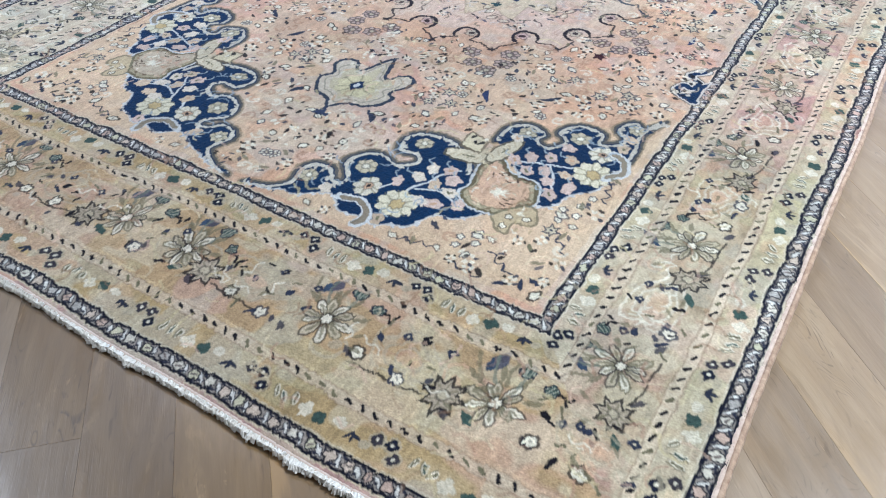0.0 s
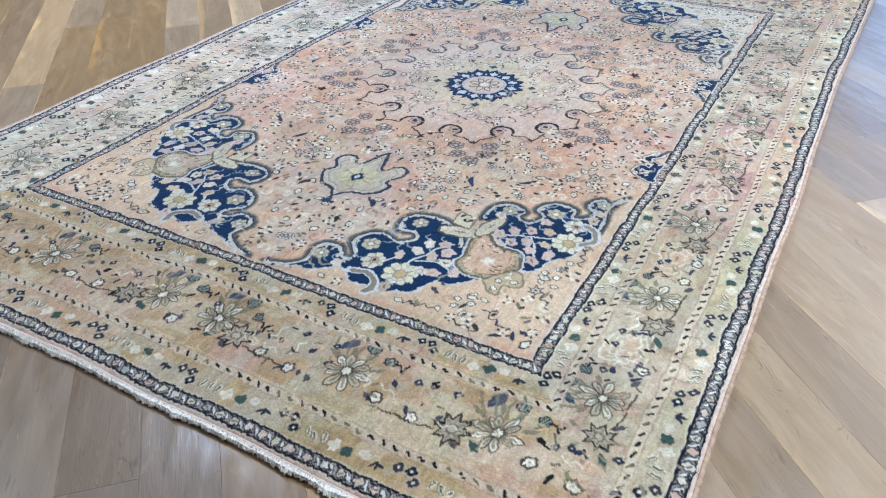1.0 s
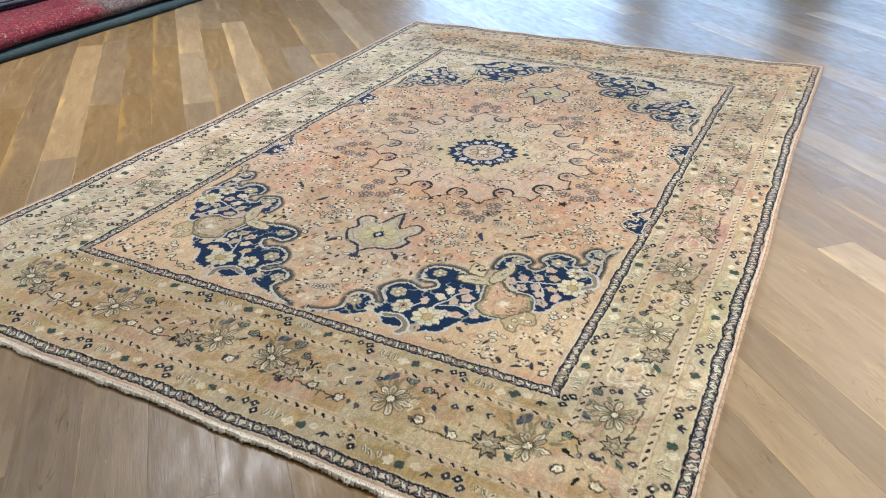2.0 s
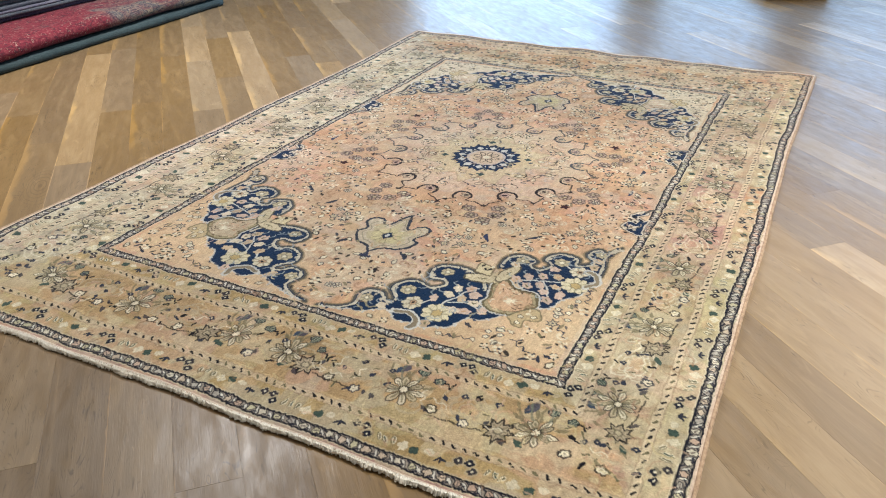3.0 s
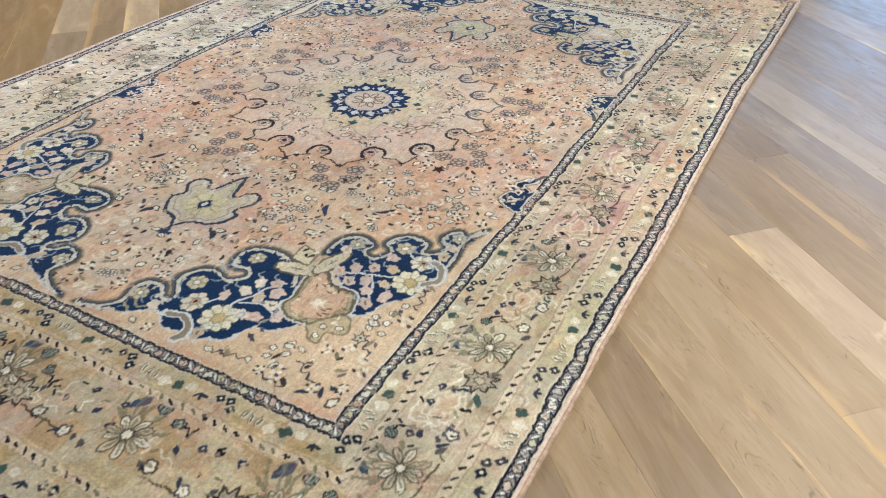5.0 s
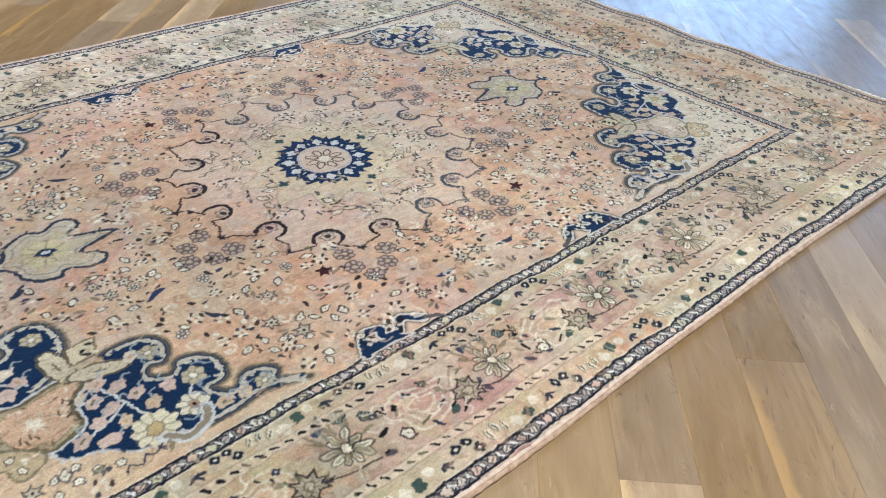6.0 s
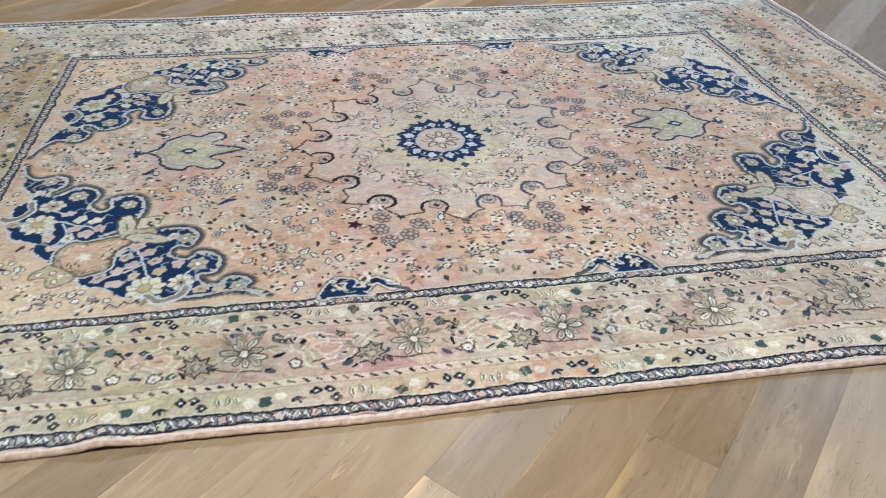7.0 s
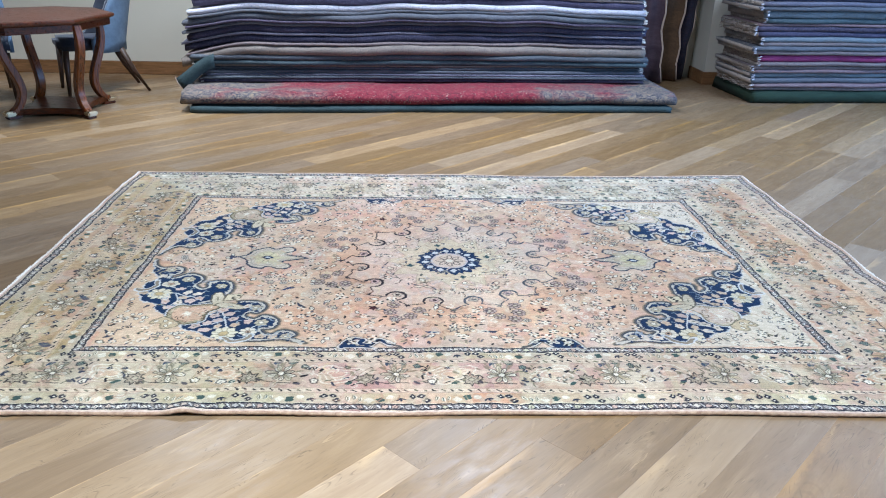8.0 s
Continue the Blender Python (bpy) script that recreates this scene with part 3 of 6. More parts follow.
# ---- main and minor borders ----
for side, (T, half, f0, f1, inner) in SIDES.items():
    wide = f1 - f0
    long_side = side in ("near", "far")

    def across_at(f):
        return f0 + f * wide

    mid = across_at(0.45)
    # pale clouds and swirls on the ground
    s = -half + 0.1
    while s < half - 0.1:
        if abs(s) < inner + 0.3:
            swirl(at(T, s, across_at(rng.uniform(0.32, 0.56)), rng.uniform(0, 360)), rng.uniform(0.03, 0.06), STRAW if rng.random() < 0.7 else PEACH, rng.uniform(0.25, 0.6))
        s += rng.uniform(0.05, 0.1)
    if long_side:
        rosettes = [-1.462, -1.06, -0.662, -0.249, 0.13, 0.549, 0.95, 1.34]
        stars = [(r - 0.11, 1) for r in rosettes]
    else:
        rosettes = [-0.889, -0.5, -0.1, 0.1, 0.5, 0.889]
        stars = [(-0.797, 1), (-0.183, -1), (0.183, 1), (0.797, -1)]
    for r in rosettes:
        cloud(at(T, r + 0.2, across_at(0.42), rng.uniform(-20, 20)), 0.085, 0.055, CREAM if long_side else STRAW, 0.6)
        fill(at(T, r + 0.2, across_at(0.42)), oval(0.03, 0.02, 9), PEACH, strength=0.45)
    for r in rosettes:
        P = at(T, r, mid - 0.01, rng.uniform(-12, 12), 0.92 if long_side else 1.0)
        for a, l in ((-60, 0.06), (-100, 0.055), (-140, 0.06), (-20, 0.05)):
            leaf(at(P, 0.07 * math.cos(radians(a)), 0.07 * math.sin(radians(a)), a), l * 0.8, 0.014, MOSS if a % 40 else GREEN, 0.75)
        palmette(P)
        bud(at(P, 0.03, -0.092, 20))
        bud(at(P, 0.085, -0.06, 60, 0.85))
        fill(at(P, -0.02, -0.095, 110), [(-0.03, 0), (0.0, 0.016), (0.03, 0.003), (0.004, -0.012)], srgb(52, 62, 88), strength=0.85)
        for q in range(4):
            stroke(at(P, -0.055 + 0.03 * q, -0.075, 70 + 15 * q), curve([(-0.03, 0), (0, 0.006), (0.03, -0.002)]), 0.007, (MOSS, srgb(120, 126, 110))[q % 2], strength=0.7)
        leaf(at(P, -0.04, -0.08, 100), 0.036, 0.016, srgb(60, 74, 92))
        for q in range(3):
            dash(at(P, 0.105 + 0.012 * q, -0.055 + 0.012 * (q % 2), 60 * q), 0.012, 0.007, INK)
        leaf(at(P, 0.08, 0.062, 40), 0.034, 0.018, srgb(36, 40, 62), 0.85)
        leaf(at(P, -0.08, 0.055, 60), 0.034, 0.016, srgb(36, 40, 62), 0.85)
    for r, d in stars:
        P = at(T, r, mid + 0.022, 0, 0.88 if long_side else 1.0, d)
        stroke(P, curve([(0.04, 0.018), (0.09, 0.03), (0.14, 0.028), (0.18, 0.032)]), 0.005, INK, strength=0.85)
        star_flower(P)
        leaf(at(P, -0.065, 0.026, -30), 0.042, 0.022, GREEN)
        leaf(at(P, -0.055, -0.05, 40), 0.04, 0.016, MOSS, 0.8)
    # single blossoms and small darts between
    s = -inner - 0.2
    while s < inner + 0.25:
        near_big = min(abs(s - r) for r in rosettes + [q for q, _ in stars])
        if near_big > 0.085:
            ring_floret(at(T, s, across_at(rng.uniform(0.5, 0.56)), rng.uniform(0, 90)), 0.02, INK if rng.random() < 0.4 else SLATE, CREAM)
            black = at(T, s + rng.uniform(-0.03, 0.03), across_at(rng.uniform(0.3, 0.42)), rng.uniform(0, 180))
            leaf(black, 0.026, 0.017, SLATE if rng.random() < 0.6 else INK)
            s += 0.05
        if near_big > 0.06:
            floret(at(T, s + 0.012, across_at(rng.uniform(0.3, 0.36))), 0.011, SLATE, BONE)
            dash(at(T, s + rng.uniform(0, 0.03), across_at(rng.uniform(0.42, 0.58)), rng.uniform(0, 180)), 0.02, 0.009, INK if rng.random() < 0.5 else SLATE)
        s += 0.046
    for _ in range(int(inner * 170)):
        s = rng.uniform(-inner - 0.25, inner + 0.25)
        P = at(T, s, across_at(rng.uniform(0.27, 0.60)), rng.uniform(0, 360))
        if min(abs(s - r) for r in rosettes) < 0.06:
            continue
        k = rng.random()
        if k < 0.45:
            dash(P, rng.uniform(0.01, 0.02), 0.0055, INK if rng.random() < 0.45 else MOSS)
        elif k < 0.7:
            leaf(P, 0.03, 0.010, MOSS, 0.7)
        elif k < 0.85:
            stroke(P, curve([(-0.025, 0), (-0.01, 0.012), (0.008, 0.0), (0.025, 0.010)]), 0.005, CREAM, strength=0.7)
        else:
            leaf(P, 0.022, 0.012, SLATE, 0.9)
    # barber-pole dashes in the two pale stripes
    for f in (0.195, 0.69 if long_side else 0.705):
        end = inner + f * (UH - FU if long_side else VH - FV)
        stroke(T, [(-end, across_at(f)), (end, across_at(f))], 0.024, srgb(216, 198, 170), strength=0.62)
        for e in (-0.0125, 0.0125):
            stroke(T, [(-end - e, across_at(f) + e), (end + e, across_at(f) + e)], 0.004, srgb(150, 128, 104), strength=0.5)
        s, k = -end, 0
        while s < end:
            dash(at(T, s, across_at(f), 36 + rng.uniform(-16, 16)), 0.0135, 0.0068, INK if rng.random() < 0.75 else MOSS)
            s += 0.031 + rng.uniform(-0.003, 0.003)
            k += 1
    # the two minor borders: trios of blue florets, sprigs, leaves
    for f, ph in ((0.09, 0.0), (0.81, 0.14)):
        end = inner + f * (UH - FU if long_side else VH - FV)
        s = -end + 0.03 + ph
        h = 0.017 if f < 0.5 else 0.021
        while s < end - 0.03:
            c = across_at(f)
            for dx, dy in ((-0.02, -h * 0.5), (0.012, -h * 0.6), (0.03, h * 0.6)):
                floret(at(T, s + dx * 0.9, c + dy, rng.uniform(-10, 10)), 0.0135, srgb(26, 30, 46) if rng.random() < 0.6 else srgb(58, 54, 60), CREAM, STRAW)
            sprig(at(T, s + 0.085, c, rng.uniform(-10, 10)))
            fill(at(T, s + 0.135, c + 0.008), lobed(0.012, 0.017, 4), CREAM, strength=0.8)
            fill(at(T, s + 0.172, c + rng.normal(0, 0.006), rng.uniform(0, 40)), lobed(0.012, 0.016, 4), GREEN)
            fill(at(T, s + 0.205, c - 0.006), oval(0.014, 0.012, 8), CREAM, strength=0.75)
            for a in (20, 75, 130):
                leaf(at(T, s + 0.24 + 0.01 * math.cos(radians(a)), c + 0.01 * math.sin(radians(a)), a), 0.026, 0.0095, srgb(46, 50, 64))
            fill(at(T, s + 0.27, c + 0.01), oval(0.012, 0.01, 8), STRAW, strength=0.8)
            s += 0.302
    # the end that lay in the sun: flecks of rust and bleached wool
    for k in range(420 if side == "right" else 0):
        P = at(T, rng.uniform(-half, half), across_at(rng.uniform(0.02, 0.88)), rng.uniform(0, 360))
        leaf(P, rng.uniform(0.02, 0.045), rng.uniform(0.009, 0.018), (srgb(200, 146, 108), srgb(226, 212, 184), srgb(146, 116, 86), srgb(216, 190, 156))[k % 4], rng.uniform(0.4, 0.8))
    # the two guard stripes: blossoms between slanting pale leaves, dark lines on both sides
    GUARD = [srgb(224, 216, 196), srgb(206, 180, 160), srgb(208, 202, 170), srgb(188, 182, 172), srgb(216, 198, 176)]
    for f, w, step in ((-0.014, 0.0305, 0.037), (0.935, 0.0315, 0.041)):
        c = across_at(f)
        end = inner + f * (UH - FU if long_side else VH - FV)
        n = int(2 * end / step)
        stroke(T, [(-end, c), (end, c)], w, srgb(162, 152, 140))
        for k in range(n):
            s = -end + (k + 0.5) * 2 * end / n
            P = at(T, s + rng.normal(0, 0.002), c + rng.normal(0, 0.001), rng.uniform(-18, 18), rng.uniform(0.9, 1.1))
            lump = lobed(w * 0.27, w * 0.37, int(rng.integers(3, 6))) * (rng.uniform(0.9, 1.15), 1.0)
            fill(P, lump, srgb(40, 38, 46), 0.0022)
            fill(P, lump, GUARD[int(rng.integers(5))], -0.001, 0.95)
            if rng.random() < 0.5:
                dash(at(P, 0, 0, rng.uniform(0, 180)), 0.009, 0.0045, srgb(120, 108, 102))
            Q = at(T, s + step / 2 + rng.normal(0, 0.002), c, rng.uniform(40, 66))
            leaf(Q, w * 1.02, w * 0.40, srgb(40, 42, 56), 0.9)
            leaf(Q, w * 0.88, w * 0.22, srgb(232, 228, 216))
            dash(at(T, s + step / 2 + 0.008, c - w * 0.27, 30), 0.014, 0.0050, srgb(44, 46, 60))
            dash(at(T, s - step / 2 - 0.006, c + w * 0.28, 150), 0.014, 0.0050, srgb(44, 46, 60))
        for e in (-0.5, 0.5):
            stroke(T, [(-end - e * w, c + e * w), (end + e * w, c + e * w)], 0.0066, srgb(22, 24, 38))
            stroke(T, [(-end - e * w, c + e * w * 1.32), (end + e * w, c + e * w * 1.32)], 0.004, CREAM, strength=0.45)

# ---- field ----
HEART = at(IDENT, -0.015, -0.024)
fill(HEART, starry(0.43, 0.52, 16), srgb(208, 192, 174), 0.0, 0.28)
fill(HEART, starry(0.22, 0.31, 12), srgb(204, 192, 154), 0.0, 0.55)
stroke(HEART, starry(0.22, 0.31, 12), 0.006, srgb(150, 136, 112), True, 0.55)
S1 = [(-1.414, -0.026), (-1.389, -0.088), (-1.351, -0.127), (-1.293, -0.111), (-1.255, -0.139), (-1.249, -0.189), (-1.28, -0.212),
      (-1.284, -0.235), (-1.26, -0.23), (-1.223, -0.196), (-1.18, -0.199), (-1.139, -0.233), (-1.134, -0.283), (-1.15, -0.317),
      (-1.121, -0.353), (-1.098, -0.34), (-1.102, -0.287), (-1.074, -0.268), (-1.03, -0.265), (-0.995, -0.296), (-0.985, -0.353),
      (-0.992, -0.401), (-1.032, -0.468), (-1.117, -0.51), (-1.181, -0.553), (-1.211, -0.597), (-1.263, -0.551), (-1.274, -0.511),
      (-1.333, -0.479), (-1.355, -0.439), (-1.376, -0.397), (-1.364, -0.372), (-1.377, -0.307), (-1.339, -0.26), (-1.352, -0.218),
      (-1.378, -0.185), (-1.388, -0.141), (-1.405, -0.101)]
S2 = [(-0.931, -0.478), (-0.897, -0.468), (-0.846, -0.474), (-0.812, -0.517), (-0.817, -0.562), (-0.839, -0.586), (-0.868, -0.579),
      (-0.879, -0.61), (-0.841, -0.632), (-0.813, -0.602), (-0.772, -0.608), (-0.74, -0.643), (-0.741, -0.693), (-0.761, -0.721),
      (-0.795, -0.725), (-0.771, -0.754), (-0.747, -0.757), (-0.717, -0.732), (-0.674, -0.738), (-0.649, -0.769), (-0.663, -0.8),
      (-0.605, -0.835), (-0.681, -0.814), (-0.726, -0.807), (-0.798, -0.82), (-0.855, -0.82), (-0.907, -0.804), (-0.946, -0.805),
      (-0.995, -0.789), (-1.034, -0.747), (-1.074, -0.736), (-1.102, -0.72), (-1.11, -0.687), (-1.05, -0.66), (-1.03, -0.606),
      (-1.0, -0.566), (-0.961, -0.536)]
BULB = [(-1.001, -0.495), (-1.07, -0.499), (-1.127, -0.516), (-1.169, -0.512), (-1.202, -0.561), (-1.197, -0.619), (-1.168, -0.665),
        (-1.134, -0.669), (-1.106, -0.685), (-1.058, -0.668), (-1.036, -0.641), (-1.038, -0.602), (-1.028, -0.565), (-0.994, -0.53)]
PENDANT = [(-1.03, 0.0), (-1.0, 0.022), (-0.982, 0.055), (-0.978, 0.085), (-0.945, 0.112), (-0.905, 0.126), (-0.885, 0.108), (-0.86, 0.105), (-0.828, 0.13),
           (-0.792, 0.126), (-0.772, 0.1), (-0.785, 0.075), (-0.81, 0.062), (-0.815, 0.045), (-0.79, 0.03), (-0.705, 0.0)]
PENDANT = PENDANT + [(x, -y) for x, y in PENDANT[-2:0:-1]]
BRACT = [(-1.14, -0.655), (-1.19, -0.62), (-1.22, -0.61), (-1.261, -0.656), (-1.256, -0.682), (-1.211, -0.68), (-1.203, -0.712), (-1.18, -0.73), (-1.131, -0.712), (-1.12, -0.68)]
taken = []

for sx, sy in QUADS:
    T = quarter(sx, sy)
    # the pale corner beyond the spandrels
    fill(T, curve([(-1.41, -0.02), (-1.3, -0.3), (-1.1, -0.5), (-0.95, -0.6), (-0.75, -0.74), (-0.6, -0.845), (-1.41, -0.845)], False), PALE_CORNER if sx > 0 else srgb(222, 210, 184), strength=0.75 if sx > 0 else 0.85)
    for shape, hem in ((S1, 23), (S2, 25)):
        c = curve(shape, True, 3)
        stroke(T, c[:hem * 3], 0.028, srgb(140, 124, 98), strength=0.8)
        stroke(T, c[:hem * 3], 0.017, TAN)
        fill(T, c, NAVY)
        hemline = inward(c, 0.0095)[:hem * 3]
        stroke(T, hemline, 0.011, srgb(198, 190, 172))
        for q in inward(c, 0.018)[:hem * 3:2]:
            leaf(at(T, q[0] + rng.normal(0, 0.003), q[1] + rng.normal(0, 0.003), rng.uniform(0, 360)), 0.022, 0.010, NAVY if rng.random() < 0.72 else srgb(198, 190, 172), 0.95)
        stroke(T, c[hem * 3 - 1:], 0.006, HALO, strength=0.7)
        for q in c[hem * 3::2]:
            leaf(at(T, q[0] + rng.normal(0, 0.003), q[1] + rng.normal(0, 0.003), rng.uniform(0, 360)), 0.02, 0.010, HALO if rng.random() < 0.6 else NAVY, 0.9)
    # lily between the two blue panels
    c = curve(BULB, True, 3)
    fill(T, c, HALO, 0.007)
    fill(T, c, srgb(112, 102, 76) if sx > 0 else srgb(150, 138, 112), 0.001)
    mid = c.mean(0)
    fill(T, inward(c, 0.008), srgb(172, 160, 128) if sx > 0 else srgb(206, 194, 166))
    heart = (srgb(206, 172, 140) if sy > 0 else srgb(188, 172, 146)) if sx > 0 else srgb(212, 194, 172)
    fill(T, c * 0.8 + mid * 0.2, srgb(128, 110, 86), 0.002, 0.5 if sx > 0 else 0.2)
    fill(T, c * 0.8 + mid * 0.2, heart, -0.002)
    for k in range(46):
        q = c[rng.integers(len(c))]
        q = mid + (q - mid) * rng.uniform(0.05, 0.74)
        leaf(at(T, q[0], q[1], rng.uniform(0, 360)), rng.uniform(0.014, 0.03), rng.uniform(0.005, 0.009),
             (CREAM, srgb(192, 156, 126), srgb(216, 186, 160), srgb(164, 136, 108), STRAW, srgb(202, 166, 140))[k % 6], 0.75)
    for q in c[::2]:
        q = mid + (q - mid) * rng.uniform(0.76, 0.86)
        leaf(at(T, q[0], q[1], rng.uniform(0, 360)), 0.022, 0.008, (srgb(110, 88, 66), srgb(216, 190, 160), srgb(160, 136, 106))[int(rng.integers(3))], 0.8)
    for k in range(7):
        leaf(at(T, -1.115 + rng.normal(0, 0.003), -0.598 + rng.normal(0, 0.003), 35 + k * 51), 0.05, 0.009, CREAM, 0.7)
    for k in range(6):
        dash(at(T, -1.065 + 0.013 * (k % 3), -0.545 - 0.016 * k, 35 + 60 * (k % 2)), 0.014, 0.0045, srgb(84, 66, 52))
    for k in range(5):
        dash(at(T, -1.165 + 0.01 * k, -0.635 + 0.012 * (k % 2), 120 - 50 * (k % 2)), 0.014, 0.0045, srgb(96, 76, 60))
    for P in (at(T, -1.025, -0.452, 100), at(T, -0.96, -0.52, -15)):
        fill(P, oval(0.072, 0.031, 14), srgb(110, 100, 78), strength=0.7)
        fill(P, oval(0.064, 0.024, 14), srgb(204, 191, 162))
        stroke(P, oval(0.066, 0.026, 16), 0.004, srgb(84, 76, 62), True, 0.75)
        for u in (-0.04, -0.02, 0.0, 0.02, 0.04):
            leaf(at(P, u, 0.004, 60), 0.026, 0.006, srgb(170, 154, 122) if u else MOSS, 0.7)
        dash(P, 0.025, 0.005, MOSS)
    for a in (30, 150, 270):
        leaf(at(T, -0.99, -0.47, a), 0.07, 0.016, srgb(190, 176, 146), 0.8)
    P = at(T, -0.962, -0.432, 40)
    fill(P, [(-0.052, 0), (-0.01, 0.04), (0.046, 0), (-0.01, -0.04)], srgb(104, 92, 72), 0.003, 0.8)
    fill(P, [(-0.046, 0), (-0.008, 0.034), (0.04, 0), (-0.008, -0.034)], srgb(208, 194, 160))
    for q in range(8):
        leaf(at(P, rng.normal(0, 0.016), rng.normal(0, 0.014), rng.uniform(0, 360)), 0.018, 0.006, (BONE, STRAW)[q % 2], 0.7)
    fill(at(T, -0.965, -0.437), oval(0.007, 0.007, 6), INK)
    c = curve(BRACT, True, 3)
    c = c * 0.82 + np.array([-1.15, -0.67]) * 0.18
    fill(T, c, MOSS, 0.004, 0.8)
    fill(T, c, srgb(200, 180, 142), -0.003)
    for k in range(10):
        q = c.mean(0) + rng.normal(0, 0.022, 2)
        leaf(at(T, q[0], q[1], rng.uniform(0, 360)), 0.022, 0.007, (srgb(168, 150, 112), CREAM)[k % 2], 0.7)
    for x, y in ((-1.222, -0.658), (-1.172, -0.695), (-1.185, -0.655)):
        ring_floret(at(T, x, y), 0.012, srgb(70, 60, 52), CREAM)
    # blossoms and branches in the blue
    for br in ([(-1.255, -0.395), (-1.19, -0.42), (-1.14, -0.44), (-1.09, -0.47)], [(-1.21, -0.42), (-1.19, -0.47), (-1.21, -0.52)],
               [(-0.93, -0.72), (-0.95, -0.65), (-0.97, -0.6), (-0.98, -0.56)], [(-0.95, -0.65), (-1.0, -0.68), (-1.05, -0.7)],
               [(-0.84, -0.72), (-0.81, -0.68)], [(-1.27, -0.33), (-1.22, -0.36)]):
        stroke(T, curve(br), 0.006, HALO)
    for x, y, r in ((-1.284, -0.41, 0.055), (-0.933, -0.762, 0.053)):
        daisy(at(T, x, y, 10), r, srgb(214, 204, 174), srgb(188, 166, 118))
    for x, y, r in ((-1.265, -0.307, 0.040), (-0.844, -0.746, 0.039)):
        daisy(at(T, x, y), r, srgb(214, 204, 180), srgb(196, 162, 130), 7)
        fill(at(T, x, y), oval(0.007, 0.007, 6), INK)
    for x, y, r in ((-1.199, -0.255, 0.030), (-1.303, -0.153, 0.027), (-0.805, -0.665, 0.03), (-0.853, -0.535, 0.028), (-0.69, -0.78, 0.024), (-1.04, -0.325, 0.026)):
        daisy(at(T, x, y, 15), r, STRAW, CREAM, 6)
    for x, y, a in ((-1.346, -0.33, 60), (-0.87, -0.80, 20)):
        P = at(T, x, y, a)
        stroke(P, curve([(-0.055, 0.025), (-0.03, -0.018), (0.02, -0.02), (0.055, 0.015)]), 0.026, HALO)
        stroke(P, curve([(-0.05, 0.022), (-0.03, -0.016), (0.02, -0.018), (0.05, 0.012)]), 0.015, srgb(140, 128, 108))
    for x, y, a in ((-1.167, -0.396, 60), (-1.119, -0.412, 30), (-1.104, -0.453, 30), (-1.170, -0.448, 20), (-1.137, -0.48, 10), (-1.183, -0.495, 70), (-1.237, -0.484, 80),
                    (-1.214, -0.535, 20), (-1.245, -0.45, 80), (-1.353, -0.397, 0), (-1.21, -0.362, 20), (-1.325, -0.222, 40), (-0.978, -0.56, 50), (-0.947, -0.595, 30),
                    (-0.92, -0.638, 40), (-0.904, -0.69, 60), (-1.002, -0.607, 60), (-0.979, -0.648, 20), (-0.97, -0.702, 80), (-1.017, -0.67, 30), (-1.06, -0.7, 70),
                    (-1.013, -0.73, 10), (-0.79, -0.78, 20), (-0.86, -0.66, 80), (-0.74, -0.78, 60), (-0.89, -0.52, 40)):
        P = at(T, x, y, a)
        fill(P, lobed(0.0135, 0.0215, 5, 5) * (1.15, 0.85), (srgb(214, 200, 178), srgb(198, 176, 148), srgb(204, 180, 164))[rng.integers(3)])
        if rng.random() < 0.5:
            fill(P, oval(0.008, 0.005, 6), MOSS if rng.random() < 0.6 else srgb(196, 160, 126))
        stroke(P, curve([(0.018, 0.004), (0.034, 0.012), (0.044, 0.004)]), 0.005, srgb(160, 168, 170), strength=0.8)
    for q in range(34):
        p = (S1, S2)[q % 2][rng.integers(36)]
        w = np.array(p) * 0.72 + np.array((S1, S2)[q % 2]).mean(0) * 0.28 + rng.normal(0, 0.012, 2)
        stroke(at(T, w[0], w[1], rng.uniform(0, 360)), curve([(-0.016, 0.0), (0, 0.006), (0.016, -0.002)]), 0.0048, srgb(150, 160, 168), strength=0.75)
    # little rings and zigzags in the corner
    for x, y in ((-1.3, -0.6), (-1.27, -0.63), (-1.31, -0.64), (-1.33, -0.6), (-1.35, -0.64), (-1.1, -0.79), (-1.13, -0.76), (-1.06, -0.785), (-1.02, -0.80), (-1.09, -0.755), (-1.14, -0.8)):
        ring_floret(at(T, x, y), 0.0125, SLATE, CREAM)
    for x, y, a in ((-1.37, -0.52, 100), (-1.385, -0.66, 80), (-0.98, -0.825, 10), (-1.2, -0.8, 40), (-1.33, -0.72, 60)):
        stroke(at(T, x, y, a), [(-0.045, 0), (-0.03, 0.012), (-0.012, -0.004), (0.006, 0.012), (0.024, -0.004), (0.045, 0.008)], 0.0045, SLATE)
    for x, y, a in ((-1.37, -0.79, 20), (-1.35, -0.81, 70), (-1.39, -0.75, 120), (-1.255, -0.75, 45)):
        leaf(at(T, x, y, a), 0.034, 0.014, SLATE if x < -1.3 else MOSS)
    # small blue panels at the long edge
    hook = curve([(-0.462, -0.862), (-0.447, -0.826), (-0.428, -0.803), (-0.402, -0.796), (-0.382, -0.806), (-0.392, -0.826), (-0.384, -0.842), (-0.355, -0.838), (-0.338, -0.818),
                  (-0.316, -0.808), (-0.296, -0.82), (-0.275, -0.842), (-0.235, -0.858)], False, 3)
    base = [(-0.48, -0.868), (-0.44, -0.815), (-0.40, -0.84), (-0.36, -0.845), (-0.33, -0.868)]
    stroke(T, hook[:-4], 0.046, srgb(150, 136, 112), strength=0.55)
    stroke(T, hook[:-3], 0.037, TAN)
